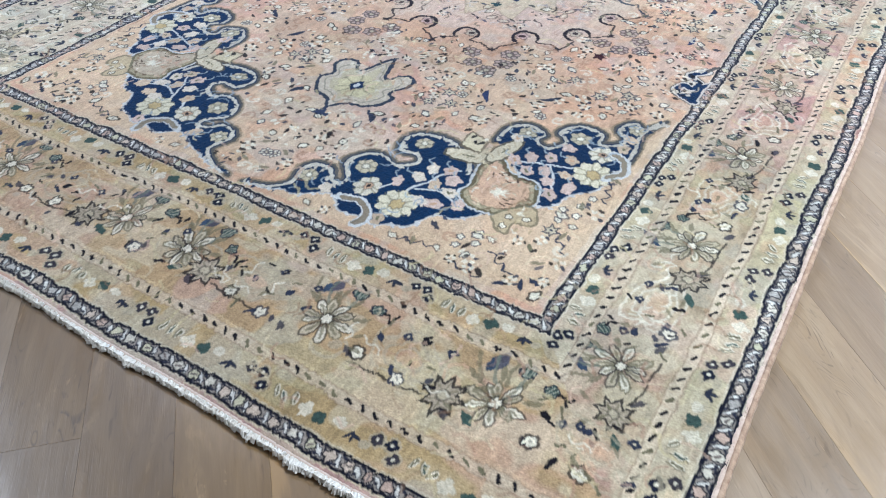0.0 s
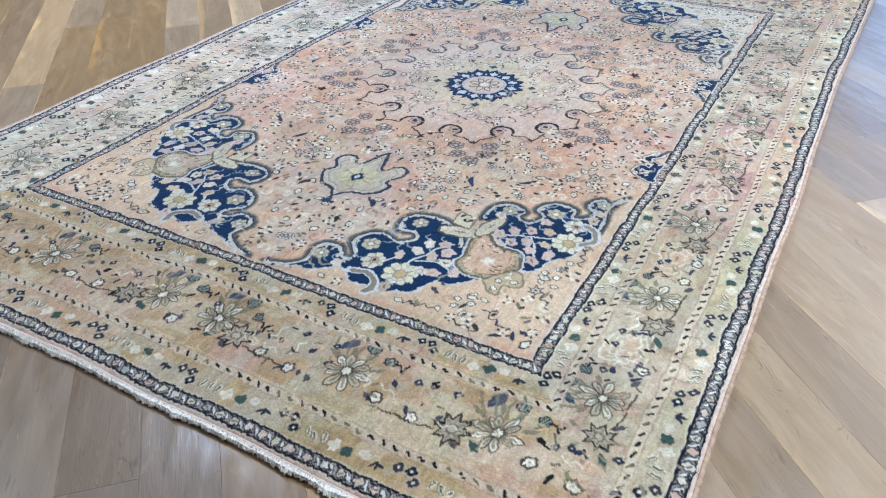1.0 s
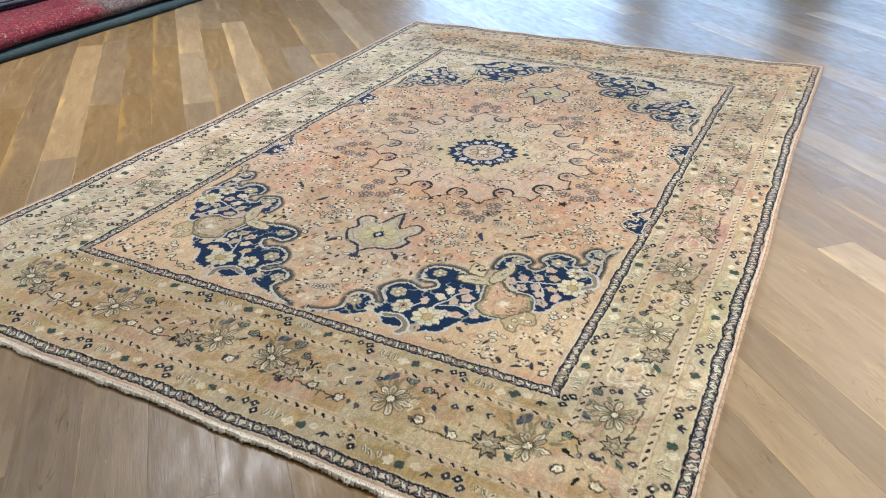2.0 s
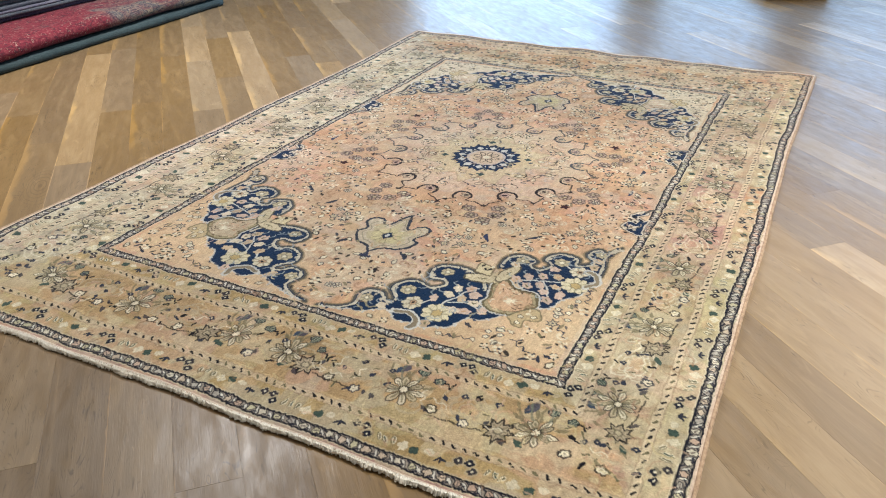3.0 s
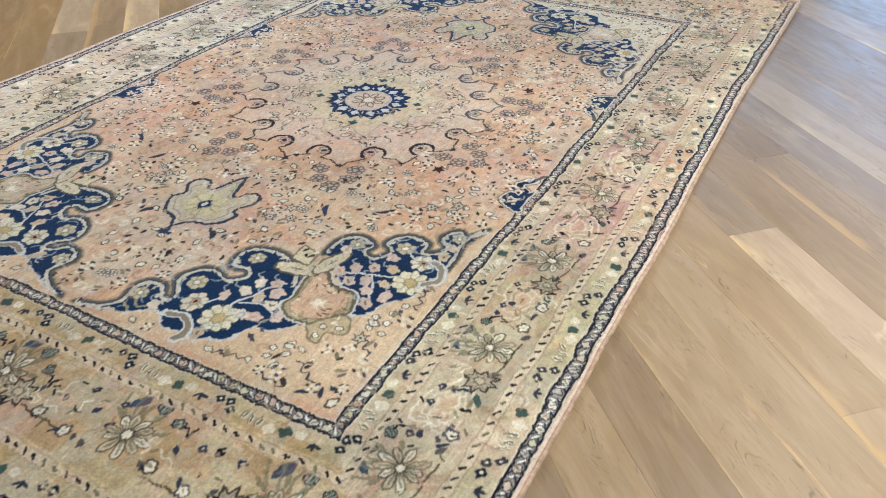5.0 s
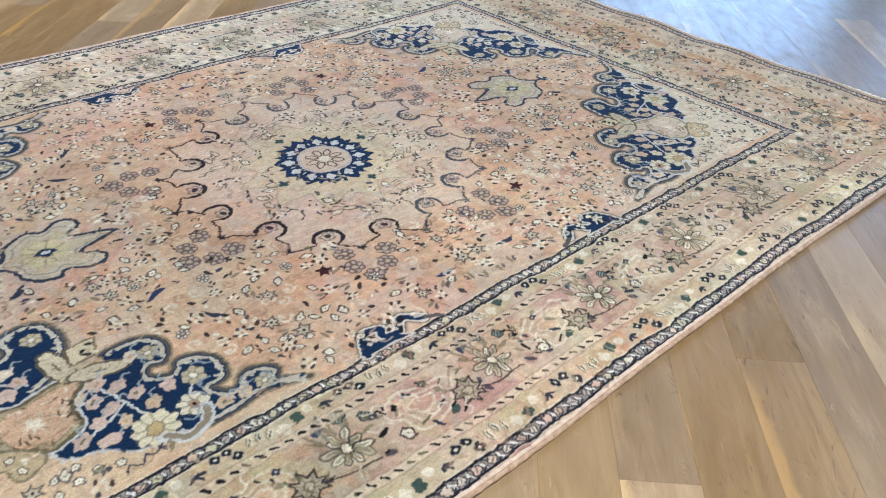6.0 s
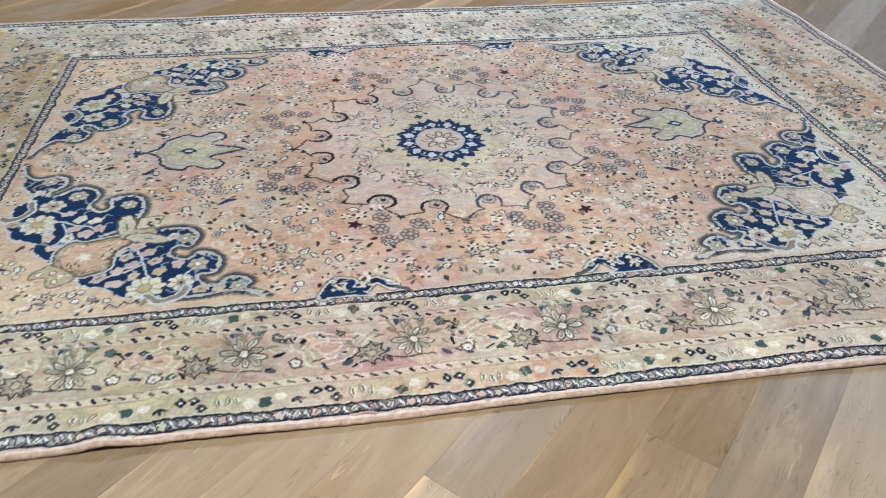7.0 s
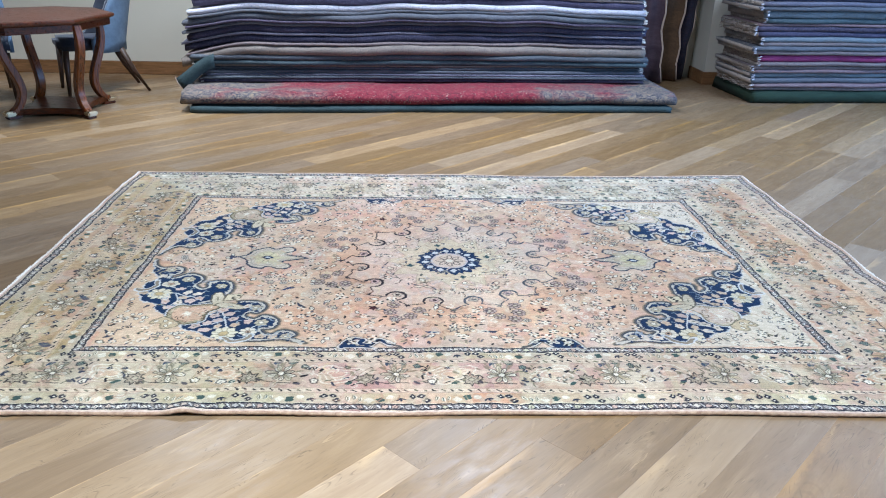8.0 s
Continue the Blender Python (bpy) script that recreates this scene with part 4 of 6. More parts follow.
    stroke(T, hook[:-3], 0.031, srgb(204, 198, 184))
    stroke(T, hook[-5:], 0.014, TAN)
    fill(T, base, srgb(204, 198, 184), 0.003)
    stroke(T, hook[:-4], 0.0185, NAVY)
    fill(T, base, NAVY, -0.004)
    for s in (S1, S2, BULB, BRACT):
        taken.append(put(T, curve(s, True, 1)))

# medallion: sixteen points, a looped bay between each pair, clusters of rosettes at every second point
def polar(r, a):
    return r * math.cos(radians(a)), r * math.sin(radians(a))


BAY = [(-11.25, 0.525), (-9.0, 0.5), (-6.0, 0.486), (-3.6, 0.476), (-4.8, 0.455), (-4.6, 0.425), (-2.4, 0.406), (0.8, 0.402), (3.8, 0.413), (5.3, 0.438),
       (4.6, 0.462), (3.4, 0.477), (6.6, 0.492), (9.2, 0.502), (11.25, 0.525)]
for k in range(16):
    mid_angle = k * 22.5 + 11.25
    P = at(HEART, 0, 0, mid_angle)
    dark = 112 < mid_angle < 268
    ink = srgb(34, 26, 34) if dark else srgb(74, 76, 82)
    slip = rng.normal(0, 0.9), rng.normal(0, 0.008)
    line = curve([polar(r + (slip[1] if abs(a) < 11 else 0.0), a + (slip[0] if abs(a) < 11 else 0.0)) for a, r in BAY], False, 3)
    stroke(P, line, 0.0072, ink, strength=0.92)
    stroke(P, line[11:30], 0.0125, ink, strength=0.95)
    eye = at(P, 0.432 + slip[1], 0.004, rng.uniform(0, 90))
    fill(eye, lobed(0.017, 0.027, 5), ink, strength=0.55 if dark else 0.7)
    fill(eye, lobed(0.012, 0.019, 5), srgb(196, 168, 158) if k % 2 else srgb(196, 184, 160))
    fill(eye, oval(0.012, 0.009, 7), srgb(40, 18, 26) if dark else srgb(100, 92, 92), strength=0.95)
    Q = at(HEART, 0, 0, k * 22.5)
    fill(at(Q, 0.522, 0.0), starry(0.008, 0.018, 4), ink, strength=0.9)
    if k % 2:
        for da, r in ((-6.3, 0.545), (6.3, 0.545), (-4.4, 0.607), (4.4, 0.607), (0, 0.652)):
            grey_rosette(at(Q, *polar(r, da), da * 7), 0.031, ring=srgb(66, 61, 66), ground=srgb(190, 168, 154))
    # paired leaves and small blossoms within
    for da in (-3.0, 3.0):
        leaf(at(P, *polar(0.318 + rng.normal(0, 0.008), da), 60 + da * 9 + rng.normal(0, 12)), 0.034, 0.0095, (INK, SLATE, srgb(40, 50, 86))[k % 3], 0.9)
    if k % 2 == 0:
        oval_floret(at(P, 0.255, 0.01, rng.uniform(0, 180)), 0.017, srgb(84, 78, 62), CREAM)
        leaf(at(P, 0.212, -0.022, rng.uniform(20, 70)), 0.03, 0.014, (NAVY, srgb(44, 56, 60))[(k // 2) % 2], 0.85)
        for q in range(3):
            stroke(at(P, 0.27 + 0.012 * q, 0.045, 80), [(-0.018, 0), (0.018, 0.004)], 0.0046, srgb(92, 78, 60), strength=0.7)
    else:
        dotted_floret(at(P, 0.352, 0.0), 0.017)
for k in range(12):
    P = at(HEART, 0, 0, k * 30 + 7)
    fill(at(P, 0.116, 0), lobed(0.03, 0.042, 5) * (1.0, 0.86), NAVY)
    fill(P, [(0.128, -0.034), (0.148, -0.018), (0.168, 0.0), (0.148, 0.018), (0.128, 0.034)], NAVY)
    fill(P, [(0.135, 0.022), (0.158, 0.043), (0.125, 0.046)], NAVY)
for k in range(12):
    P = at(HEART, 0, 0, k * 30 + 7)
    fill(at(P, 0.117, 0), lobed(0.013, 0.0185, 4) * (1.1, 0.9), HALO)
    fill(at(P, *polar(0.112, 15), 15), oval(0.008, 0.004, 6), HALO, strength=0.8)
    if k % 3 == 0:
        fill(at(P, 0.192, 0.03), lobed(0.010, 0.018, 4), srgb(50, 76, 78))
fill(HEART, oval(0.090, 0.090, 28), srgb(196, 186, 180))
fill(HEART, oval(0.080, 0.080, 28), srgb(202, 182, 160))
for k in range(8):
    P = at(HEART, 0.044 * math.cos(k * math.pi / 4), 0.044 * math.sin(k * math.pi / 4), k * 45)
    stroke(P, oval(0.021, 0.012, 9), 0.0048, srgb(84, 74, 66), True)
fill(HEART, oval(0.017, 0.017, 10), CREAM)
for k in range(230):
    r, a = 0.385 * math.sqrt(rng.uniform(0.22, 1.0)), rng.uniform(0, 360)
    P = at(HEART, *polar(r, a), rng.uniform(0, 360))
    stroke(P, curve([(-0.016, 0.0), (-0.006, 0.008), (0.006, -0.004), (0.016, 0.004)]), rng.uniform(0.005, 0.009),
           (srgb(222, 212, 186), srgb(172, 146, 126), srgb(196, 188, 176), srgb(150, 140, 136), srgb(222, 192, 172))[k % 5], strength=rng.uniform(0.3, 0.7))
    if k % 5 == 0:
        leaf(at(P, 0.01, 0.012, rng.uniform(0, 180)), 0.016, 0.0085, INK if k % 10 else SLATE, 0.85)
    if k % 9 == 0:
        dotted_floret(at(P, 0.0, -0.01), 0.013)
taken.append(put(HEART, oval(0.38, 0.38, 30)))

# pendants
for sx in (1, -1):
    T = quarter(sx, 1)
    c = curve(PENDANT, True, 3)
    stroke(T, c, 0.011, srgb(50, 58, 72), True)
    for q in c[::3]:
        leaf(at(T, q[0] + rng.normal(0, 0.004), q[1] + rng.normal(0, 0.004), rng.uniform(0, 360)), 0.022, 0.009, srgb(50, 58, 76), 0.9)
    fill(T, c, srgb(200, 186, 164), -0.0055)
    fill(T, c * 0.66 + np.array([-0.89, 0.0]) * 0.34, srgb(186, 174, 142), strength=0.85)
    stroke(T, c * 0.8 + np.array([-0.89, 0.0]) * 0.2, 0.005, srgb(122, 118, 98), True, 0.65)
    for k in range(34):
        q = c.mean(0) + (c[rng.integers(len(c))] - c.mean(0)) * rng.uniform(0.2, 0.8) + rng.normal(0, 0.008, 2)
        leaf(at(T, q[0], q[1], rng.uniform(0, 360)), 0.03, 0.008, (CREAM, srgb(150, 140, 112), srgb(200, 176, 146), srgb(220, 214, 190))[k % 4], 0.55)
    P = at(T, -0.895, 0.0)
    daisy(at(P, 0, 0), 0.066, srgb(204, 192, 152), srgb(160, 150, 112), 8)
    fill(P, [(-0.036, 0), (0, 0.024), (0.036, 0), (0, -0.024)], NAVY)
    fill(P, oval(0.016, 0.009, 8), HALO)
    fill(at(T, -1.068, 0.0), lobed(0.015, 0.027, 4), srgb(52, 60, 84))
    stroke(T, [(-1.033, 0), (-1.06, 0)], 0.012, srgb(52, 60, 84))
    for x, y, a in ((-0.985, 0.012, 20), (-0.99, -0.015, -20), (-0.93, -0.07, 10), (-0.83, 0.08, -20), (-0.82, -0.075, 30)):
        leaf(at(T, x, y, a), 0.034, 0.01, srgb(196, 164, 130), 0.8)
    taken.append(put(T, c))

# strokes and outlined leaves inside the medallion, clumps of dark knots over the field
knots = np.random.default_rng(91)
for k in range(64):
    P = at(HEART, *polar(0.175 + 0.205 * math.sqrt(knots.random()), k * 137.5), knots.uniform(0, 360))
    tone = (srgb(58, 52, 50), srgb(92, 84, 74), srgb(40, 30, 34), srgb(120, 112, 92))[k % 4]
    if k % 3 == 0:
        stroke(P, curve([(-0.026, 0.006), (-0.008, -0.004), (0.010, 0.003), (0.026, -0.005)]), 0.0052, tone, strength=0.85)
        stroke(P, curve([(-0.020, 0.018), (0.0, 0.010), (0.020, 0.014)]), 0.004, srgb(226, 216, 190), strength=0.7)
    elif k % 3 == 1:
        stroke(P, oval(0.021, 0.011, 12), 0.0046, tone, True, 0.7)
        fill(P, oval(0.013, 0.006, 8), srgb(216, 206, 178), strength=0.7)
    else:
        for q in range(3):
            leaf(at(P, knots.normal(0, 0.014), knots.normal(0, 0.012), knots.uniform(0, 180)), 0.017, 0.008, tone, 0.9)
for k in range(180):
    x, y = knots.uniform(-1.3, 1.3), knots.uniform(-0.8, 0.8)
    corner_side = abs(x) / 1.42 + abs(y) / 0.9 > 1.02
    if corner_side or math.hypot(x, y) < 0.5 or (abs(y) < 0.15 and 0.68 < abs(x) < 1.06):
        continue
    P = at(np.array([[1.0, 0, 0], [0, 1.0, 0]]), x, y, knots.uniform(0, 360))
    for q in range(int(knots.integers(2, 6))):
        leaf(at(P, knots.normal(0, 0.016), knots.normal(0, 0.012), knots.uniform(-40, 40)), knots.uniform(0.013, 0.021), 0.0085,
             (INK, srgb(58, 46, 44), srgb(92, 70, 60), srgb(224, 210, 170))[int(knots.integers(4))], 0.9)

# faint worn vines all over the grounds
VINE = [srgb(226, 210, 172), srgb(150, 118, 88), srgb(214, 198, 150), srgb(176, 140, 116), srgb(222, 190, 164)]
for k in range(1900):
    x, y = rng.uniform(-UH + 0.05, UH - 0.05), rng.uniform(-VH + 0.05, VH - 0.05)
    near_blue = any(((abs(x) - q[0]) / 0.24) ** 2 + ((abs(y) - q[1]) / 0.17) ** 2 < 1 for q in ((1.22, 0.36), (0.88, 0.66)))
    if near_blue:
        continue
    bow = rng.uniform(0.004, 0.016)
    ln = rng.uniform(0.012, 0.034)
    stroke(at(IDENT, x, y, rng.uniform(0, 360)), curve([(-ln, 0), (-ln * 0.3, bow), (ln * 0.4, bow * 0.8), (ln, -bow * 0.5)]), rng.uniform(0.004, 0.0075), VINE[k % 5], strength=rng.uniform(0.25, 0.6))

# scattered sprays over the field, the same in each quarter but for the weaver's slips
FIXED = [(-0.728, -0.358, "crescent", 10), (-0.45, -0.378, "ring", 0), (-0.86, -0.22, "star", 0), (-0.796, -0.247, "star", 30), (-0.837, -0.276, "star", 15),
         (-0.579, -0.62, "star", 0), (-1.016, -0.12, "crescent", 200), (-0.364, -0.534, "black", 0), (-0.31, -0.606, "dart", 20), (-0.268, -0.677, "dart", 40),
         (-0.66, -0.50, "crescent", 120), (-0.56, -0.73, "ring", 0), (-0.62, -0.70, "ring", 0), (-0.12, -0.72, "crescent", 160), (-1.0, -0.21, "leafy", 30)]
spots = list(FIXED)
KINDS = ["dots"] * 9 + ["oval"] * 7 + ["dart"] * 6 + ["pair"] * 5 + ["leafy"] * 4 + ["pale"] * 5 + ["rose", "star"]
DS = 4
keep_out = np.zeros(GU[::DS, ::DS].shape, bool)
for p in taken:
    d, i = span(p, GU[::DS, ::DS], GV[::DS, ::DS], True)
    keep_out |= i | (d < 0.026)
radius, angle = np.hypot(GU[::DS, ::DS], GV[::DS, ::DS]), np.degrees(np.arctan2(GV[::DS, ::DS], GU[::DS, ::DS])) % 45
keep_out |= ((radius > 0.365) & (radius < 0.505)) | ((radius > 0.46) & (radius < 0.69) & (angle > 15) & (angle < 30))
for _ in range(7000):
    x, y = rng.uniform(-1.395, -0.012), rng.uniform(-0.83, -0.012)
    if (x + 1.41) / 0.8 + (y + 0.845) / 0.6 < 0.86 and rng.random() < 0.75:
        continue
    if min((x - q[0]) ** 2 + (y - q[1]) ** 2 for q in spots) > 0.034 ** 2:
        spots.append((x, y, KINDS[rng.integers(len(KINDS))], rng.uniform(0, 360)))

for sx, sy in QUADS:
    for x, y, kind, a in spots:
        u, v = x * sx + rng.normal(0, 0.006), y * sy + rng.normal(0, 0.006)
        if keep_out[min(keep_out.shape[0] - 1, int((v + VH) / CELL / DS)), int((u + UH) / CELL / DS)]:
            continue
        P = at(quarter(sx, sy), u * sx, v * sy, a)
        if kind == "dots":
            dotted_floret(P, rng.uniform(0.013, 0.021))
        elif kind == "oval":
            oval_floret(P, rng.uniform(0.012, 0.017), (SLATE, INK, srgb(96, 82, 74))[int(rng.integers(3))])
        elif kind == "ring":
            for q in range(3):
                oval_floret(at(P, 0.024 * math.cos(q * 2.1), 0.024 * math.sin(q * 2.1), 70 * q), 0.013, srgb(90, 82, 82))
        elif kind == "star":
            star_floret(P, rng.uniform(0.026, 0.032))
        elif kind == "rose":
            grey_rosette(P, 0.019, SLATE, CREAM)
        elif kind == "black":
            black_star(P, 0.026)
        elif kind == "crescent":
            crescent(P, 0.085, 0.02, SLATE if rng.random() < 0.6 else srgb(48, 58, 92))
        elif kind == "dart":
            leaf(P, rng.uniform(0.018, 0.032), rng.uniform(0.011, 0.016), INK if rng.random() < 0.75 else SLATE, 0.95)
            if rng.random() < 0.45:
                fill(at(P, 0.018, 0.010), oval(0.008, 0.006, 6), CREAM, strength=0.85)
        elif kind == "pair":
            for q in range(int(rng.integers(2, 5))):
                leaf(at(P, rng.normal(0, 0.013), rng.normal(0, 0.013), rng.uniform(0, 180)), 0.016, 0.008, (INK, SLATE, CREAM, srgb(110, 84, 70))[int(rng.integers(4))], 0.9)
        elif kind == "leafy":
            leaf(P, 0.036, 0.012, MOSS, 0.8)
            leaf(at(P, 0.0, 0.015, 30), 0.026, 0.010, SLATE, 0.8)
        else:
            swirl(P, 0.022, CREAM if rng.random() < 0.5 else srgb(168, 132, 104), 0.6)

# abrash: dye lots that change along the length, sun-bleached far side, a warmer far end
lot = 0.055 * smooth_noise(17, 1, 21) + 0.025 * smooth_noise(60, 2, 22) + 0.03 * smooth_noise(9, 6, 23)
dye *= (1 + lot)[..., None]
pink = np.clip(np.exp(-((GU + 0.36) / 0.22) ** 2) * 0.8 + 0.4 * smooth_noise(12, 3, 25), 0, 1)[..., None] * 0.42
dye *= 1 + pink * (np.array([1.08, 0.92, 0.93]) - 1)
warm = np.clip((GU - 1.45) / 0.3, 0, 1)[..., None] * np.clip(0.55 + 0.4 * smooth_noise(4, 9, 26), 0, 1)[..., None]
dye *= 1 + warm * (np.array([1.06, 0.92, 0.82]) - 1)
olive = (np.clip((-GU - 1.40) / 0.3, 0, 1) * np.clip(0.5 + 0.3 * smooth_noise(3, 5, 27), 0, 1))[..., None]
dye *= 1 + olive * (np.array([0.97, 0.96, 0.93]) - 1)
streak = 0.055 * smooth_noise(170, 420, 33) + 0.05 * smooth_noise(420, 300, 34)
dye *= (1.02 + streak)[..., None]
slub = smooth_noise(110, 640, 35) + 0.6 * smooth_noise(360, 700, 36)
dye *= (1 + 0.10 * np.clip(slub - 0.9, 0, 1) - 0.12 * np.clip(-slub - 0.9, 0, 1))[..., None]
faded = (np.clip((GU - 1.78) / 0.06, 0, 1) * 0.22)[..., None]
dye = dye * (1 - faded) + np.array(srgb(186, 158, 136)) * faded
dye *= (1 + 0.065 * np.random.default_rng(31).normal(size=(NV, NU)))[..., None]
dye = np.clip(dye * 0.85, 0.004, 0.9)


# where the loom grid lies on the floor: a little skewed, with wavering edges
def on_floor(u, v):
    x = np.interp(u, [-1.945, -1.455, 0, 1.455, 1.945], [-1.935, -1.45, 0, 1.438, 1.998])
    y = np.interp(v, [-1.285, -0.887, 0, 0.887, 1.285], [-1.283, -0.882, 0, 0.912, 1.388])
    y = y * (1 + 0.028 * np.clip((x - 0.9) / 1.1, 0, 1))
    ex, ey = (np.abs(u) / 1.945) ** 6, (np.abs(v) / 1.285) ** 6
    x = x + ex * (0.003 * np.sin(v * 5.1 + 1.0) + 0.0025 * np.sin(v * 11.7)) - 0.018 * ex * (u < 0) * np.clip((v + 0.3) / 1.6, 0, 1) + 0.003 * ex * (u < 0) * np.clip(v + 0.1, 0, 1) * np.sin(v * 22) + 0.004 * ex * (u > 0) * np.sin(v * 15 + 1)
    y = y + ey * (0.003 * np.sin(u * 4.3) + 0.0015 * np.sin(u * 9.1 + 2))
    z = 0.0105 + 0.0015 * np.sin(u * 3.1 + v * 2.0) + ey * (0.003 + 0.002 * np.sin(u * 7.7 + 0.6)) + ex * (0.004 + 0.002 * np.sin(v * 9.0)) + ex * (u > 0) * 0.008 * np.sin(v * 7.3 + 0.5) ** 2
    z = z + 0.011 * np.exp(-((u + 0.94) / 0.045) ** 2) * np.clip((-v - 1.12) / 0.16, 0, 1) ** 2
    return x, y, z


rug = tagged(new("area_rug"), "faded hand-knotted wool rug, peach field, navy corners, on oak floor", "rug")


def pile(name, j0, j1, i0, i1, label):
    """One stretch of the knotted pile as a mesh, a face for each knot."""
    ni, nj = i1 - i0, j1 - j0
    x, y, z = on_floor(GU[j0:j1, i0:i1], GV[j0:j1, i0:i1])
    z = z + 0.0005 * np.random.default_rng(5).normal(size=z.shape)
    me = bpy.data.meshes.new(name)
    me.vertices.add(ni * nj)
    me.vertices.foreach_set("co", np.stack([x, y, z], -1).ravel())
    k = (np.arange(nj - 1)[:, None] * ni + np.arange(ni - 1)[None]).ravel()
    quads = np.stack([k, k + 1, k + 1 + ni, k + ni], 1)
    me.loops.add(quads.size)
    me.loops.foreach_set("vertex_index", quads.ravel())
    me.polygons.add(len(quads))
    me.polygons.foreach_set("loop_start", np.arange(len(quads)) * 4)
    me.update(calc_edges=True)
    col = me.color_attributes.new("dye", "FLOAT_COLOR", "POINT")
    rgba = np.ones((ni * nj, 4))
    rgba[:, :3] = dye[j0:j1, i0:i1].reshape(-1, 3)
    col.data.foreach_set("color", rgba.ravel())
    return mesh_part(name, me, PILE, rug, label, True)


iu, iv = int((UH - FU) / CELL), int((VH - FV) / CELL)
pile("field", iv, NV - iv, iu, NU - iu, "peach field with a scalloped medallion and navy corners")
pile("border", 0, iv + 1, 0, NU, "olive-beige floral border between narrow blue guards")
pile("border", NV - iv - 1, NV, 0, NU, "olive-beige floral border between narrow blue guards")
pile("border", iv, NV - iv, 0, iu + 1, "olive-beige floral border between narrow blue guards")
pile("border", iv, NV - iv, NU - iu - 1, NU, "rust-tinged beige floral border between narrow blue guards")

# overcast wool cords along the long sides, bound ends under the fringe
for sgn in (-1, 1):
    u = np.linspace(-UH, UH, 260)
    x, y, z = on_floor(u, np.full_like(u, sgn * VH))
    for off, rad, cord, label in ((-0.002, 0.0052, CORD_PINK, "pale pinkish wool cord"), (0.0075, 0.0062, CORD_BROWN, "tan brown overcast wool cord")):
        bm = bmesh.new()
        tube(bm, [(a, q + sgn * off, max(rad - 0.0005, c - 0.004 - 0.1 * off)) for a, q, c in zip(x, y, z)], [rad + 0.0008 * math.sin(i * 2.2) + 0.0004 * math.sin(i * 0.7) for i in range(260)], 8)
        part("selvedge", bm, cord, rug, label, True)
    bm = bmesh.new()
    v = np.linspace(-VH, VH, 160)
    x, y, z = on_floor(np.full_like(v, sgn * UH), v)
    tube(bm, [(a + sgn * 0.002, q, max(0.0065, c - 0.005)) for a, q, c in zip(x, y, z)], [0.0070] * 160, 8)
    part("end_binding", bm, CORD_PINK, rug, "faded pink woven end", True)
    bm = bmesh.new()
    fr = random.Random(7 + sgn)
    n = 560
    for i in range(n):
        v1 = -VH + 2 * VH * (i + fr.random()) / n
        x, y, z = (float(q) for q in on_floor(np.array(sgn * UH), np.array(v1)))
        tuft, lean = fr.uniform(0.004, 0.010) + 0.007 * math.sin(v1 * 31) ** 2 * math.sin(v1 * 7.3) ** 2, fr.uniform(-0.004, 0.004)
        for j in range(4):
            ln, sw = tuft * fr.uniform(0.7, 1.1), lean + fr.uniform(-0.005, 0.005)
            a = (x + sgn * 0.003, y + fr.uniform(-0.002, 0.002), max(0.008, z + fr.uniform(-0.003, 0.002)))
            m = (x + sgn * (0.006 + ln * 0.55), y + sw * 0.5, 0.009 + fr.uniform(0, 0.006))
            c = (x + sgn * (0.006 + ln), y + sw, 0.003 + fr.uniform(0, 0.008))
            tube(bm, [a, m, c], [0.0028, 0.0036, 0.0020], 4)
    tagged(part("fringe", bm, FRINGE, rug, "short white cotton fringe"), kind="stuff")

# ---- rug stacks ----


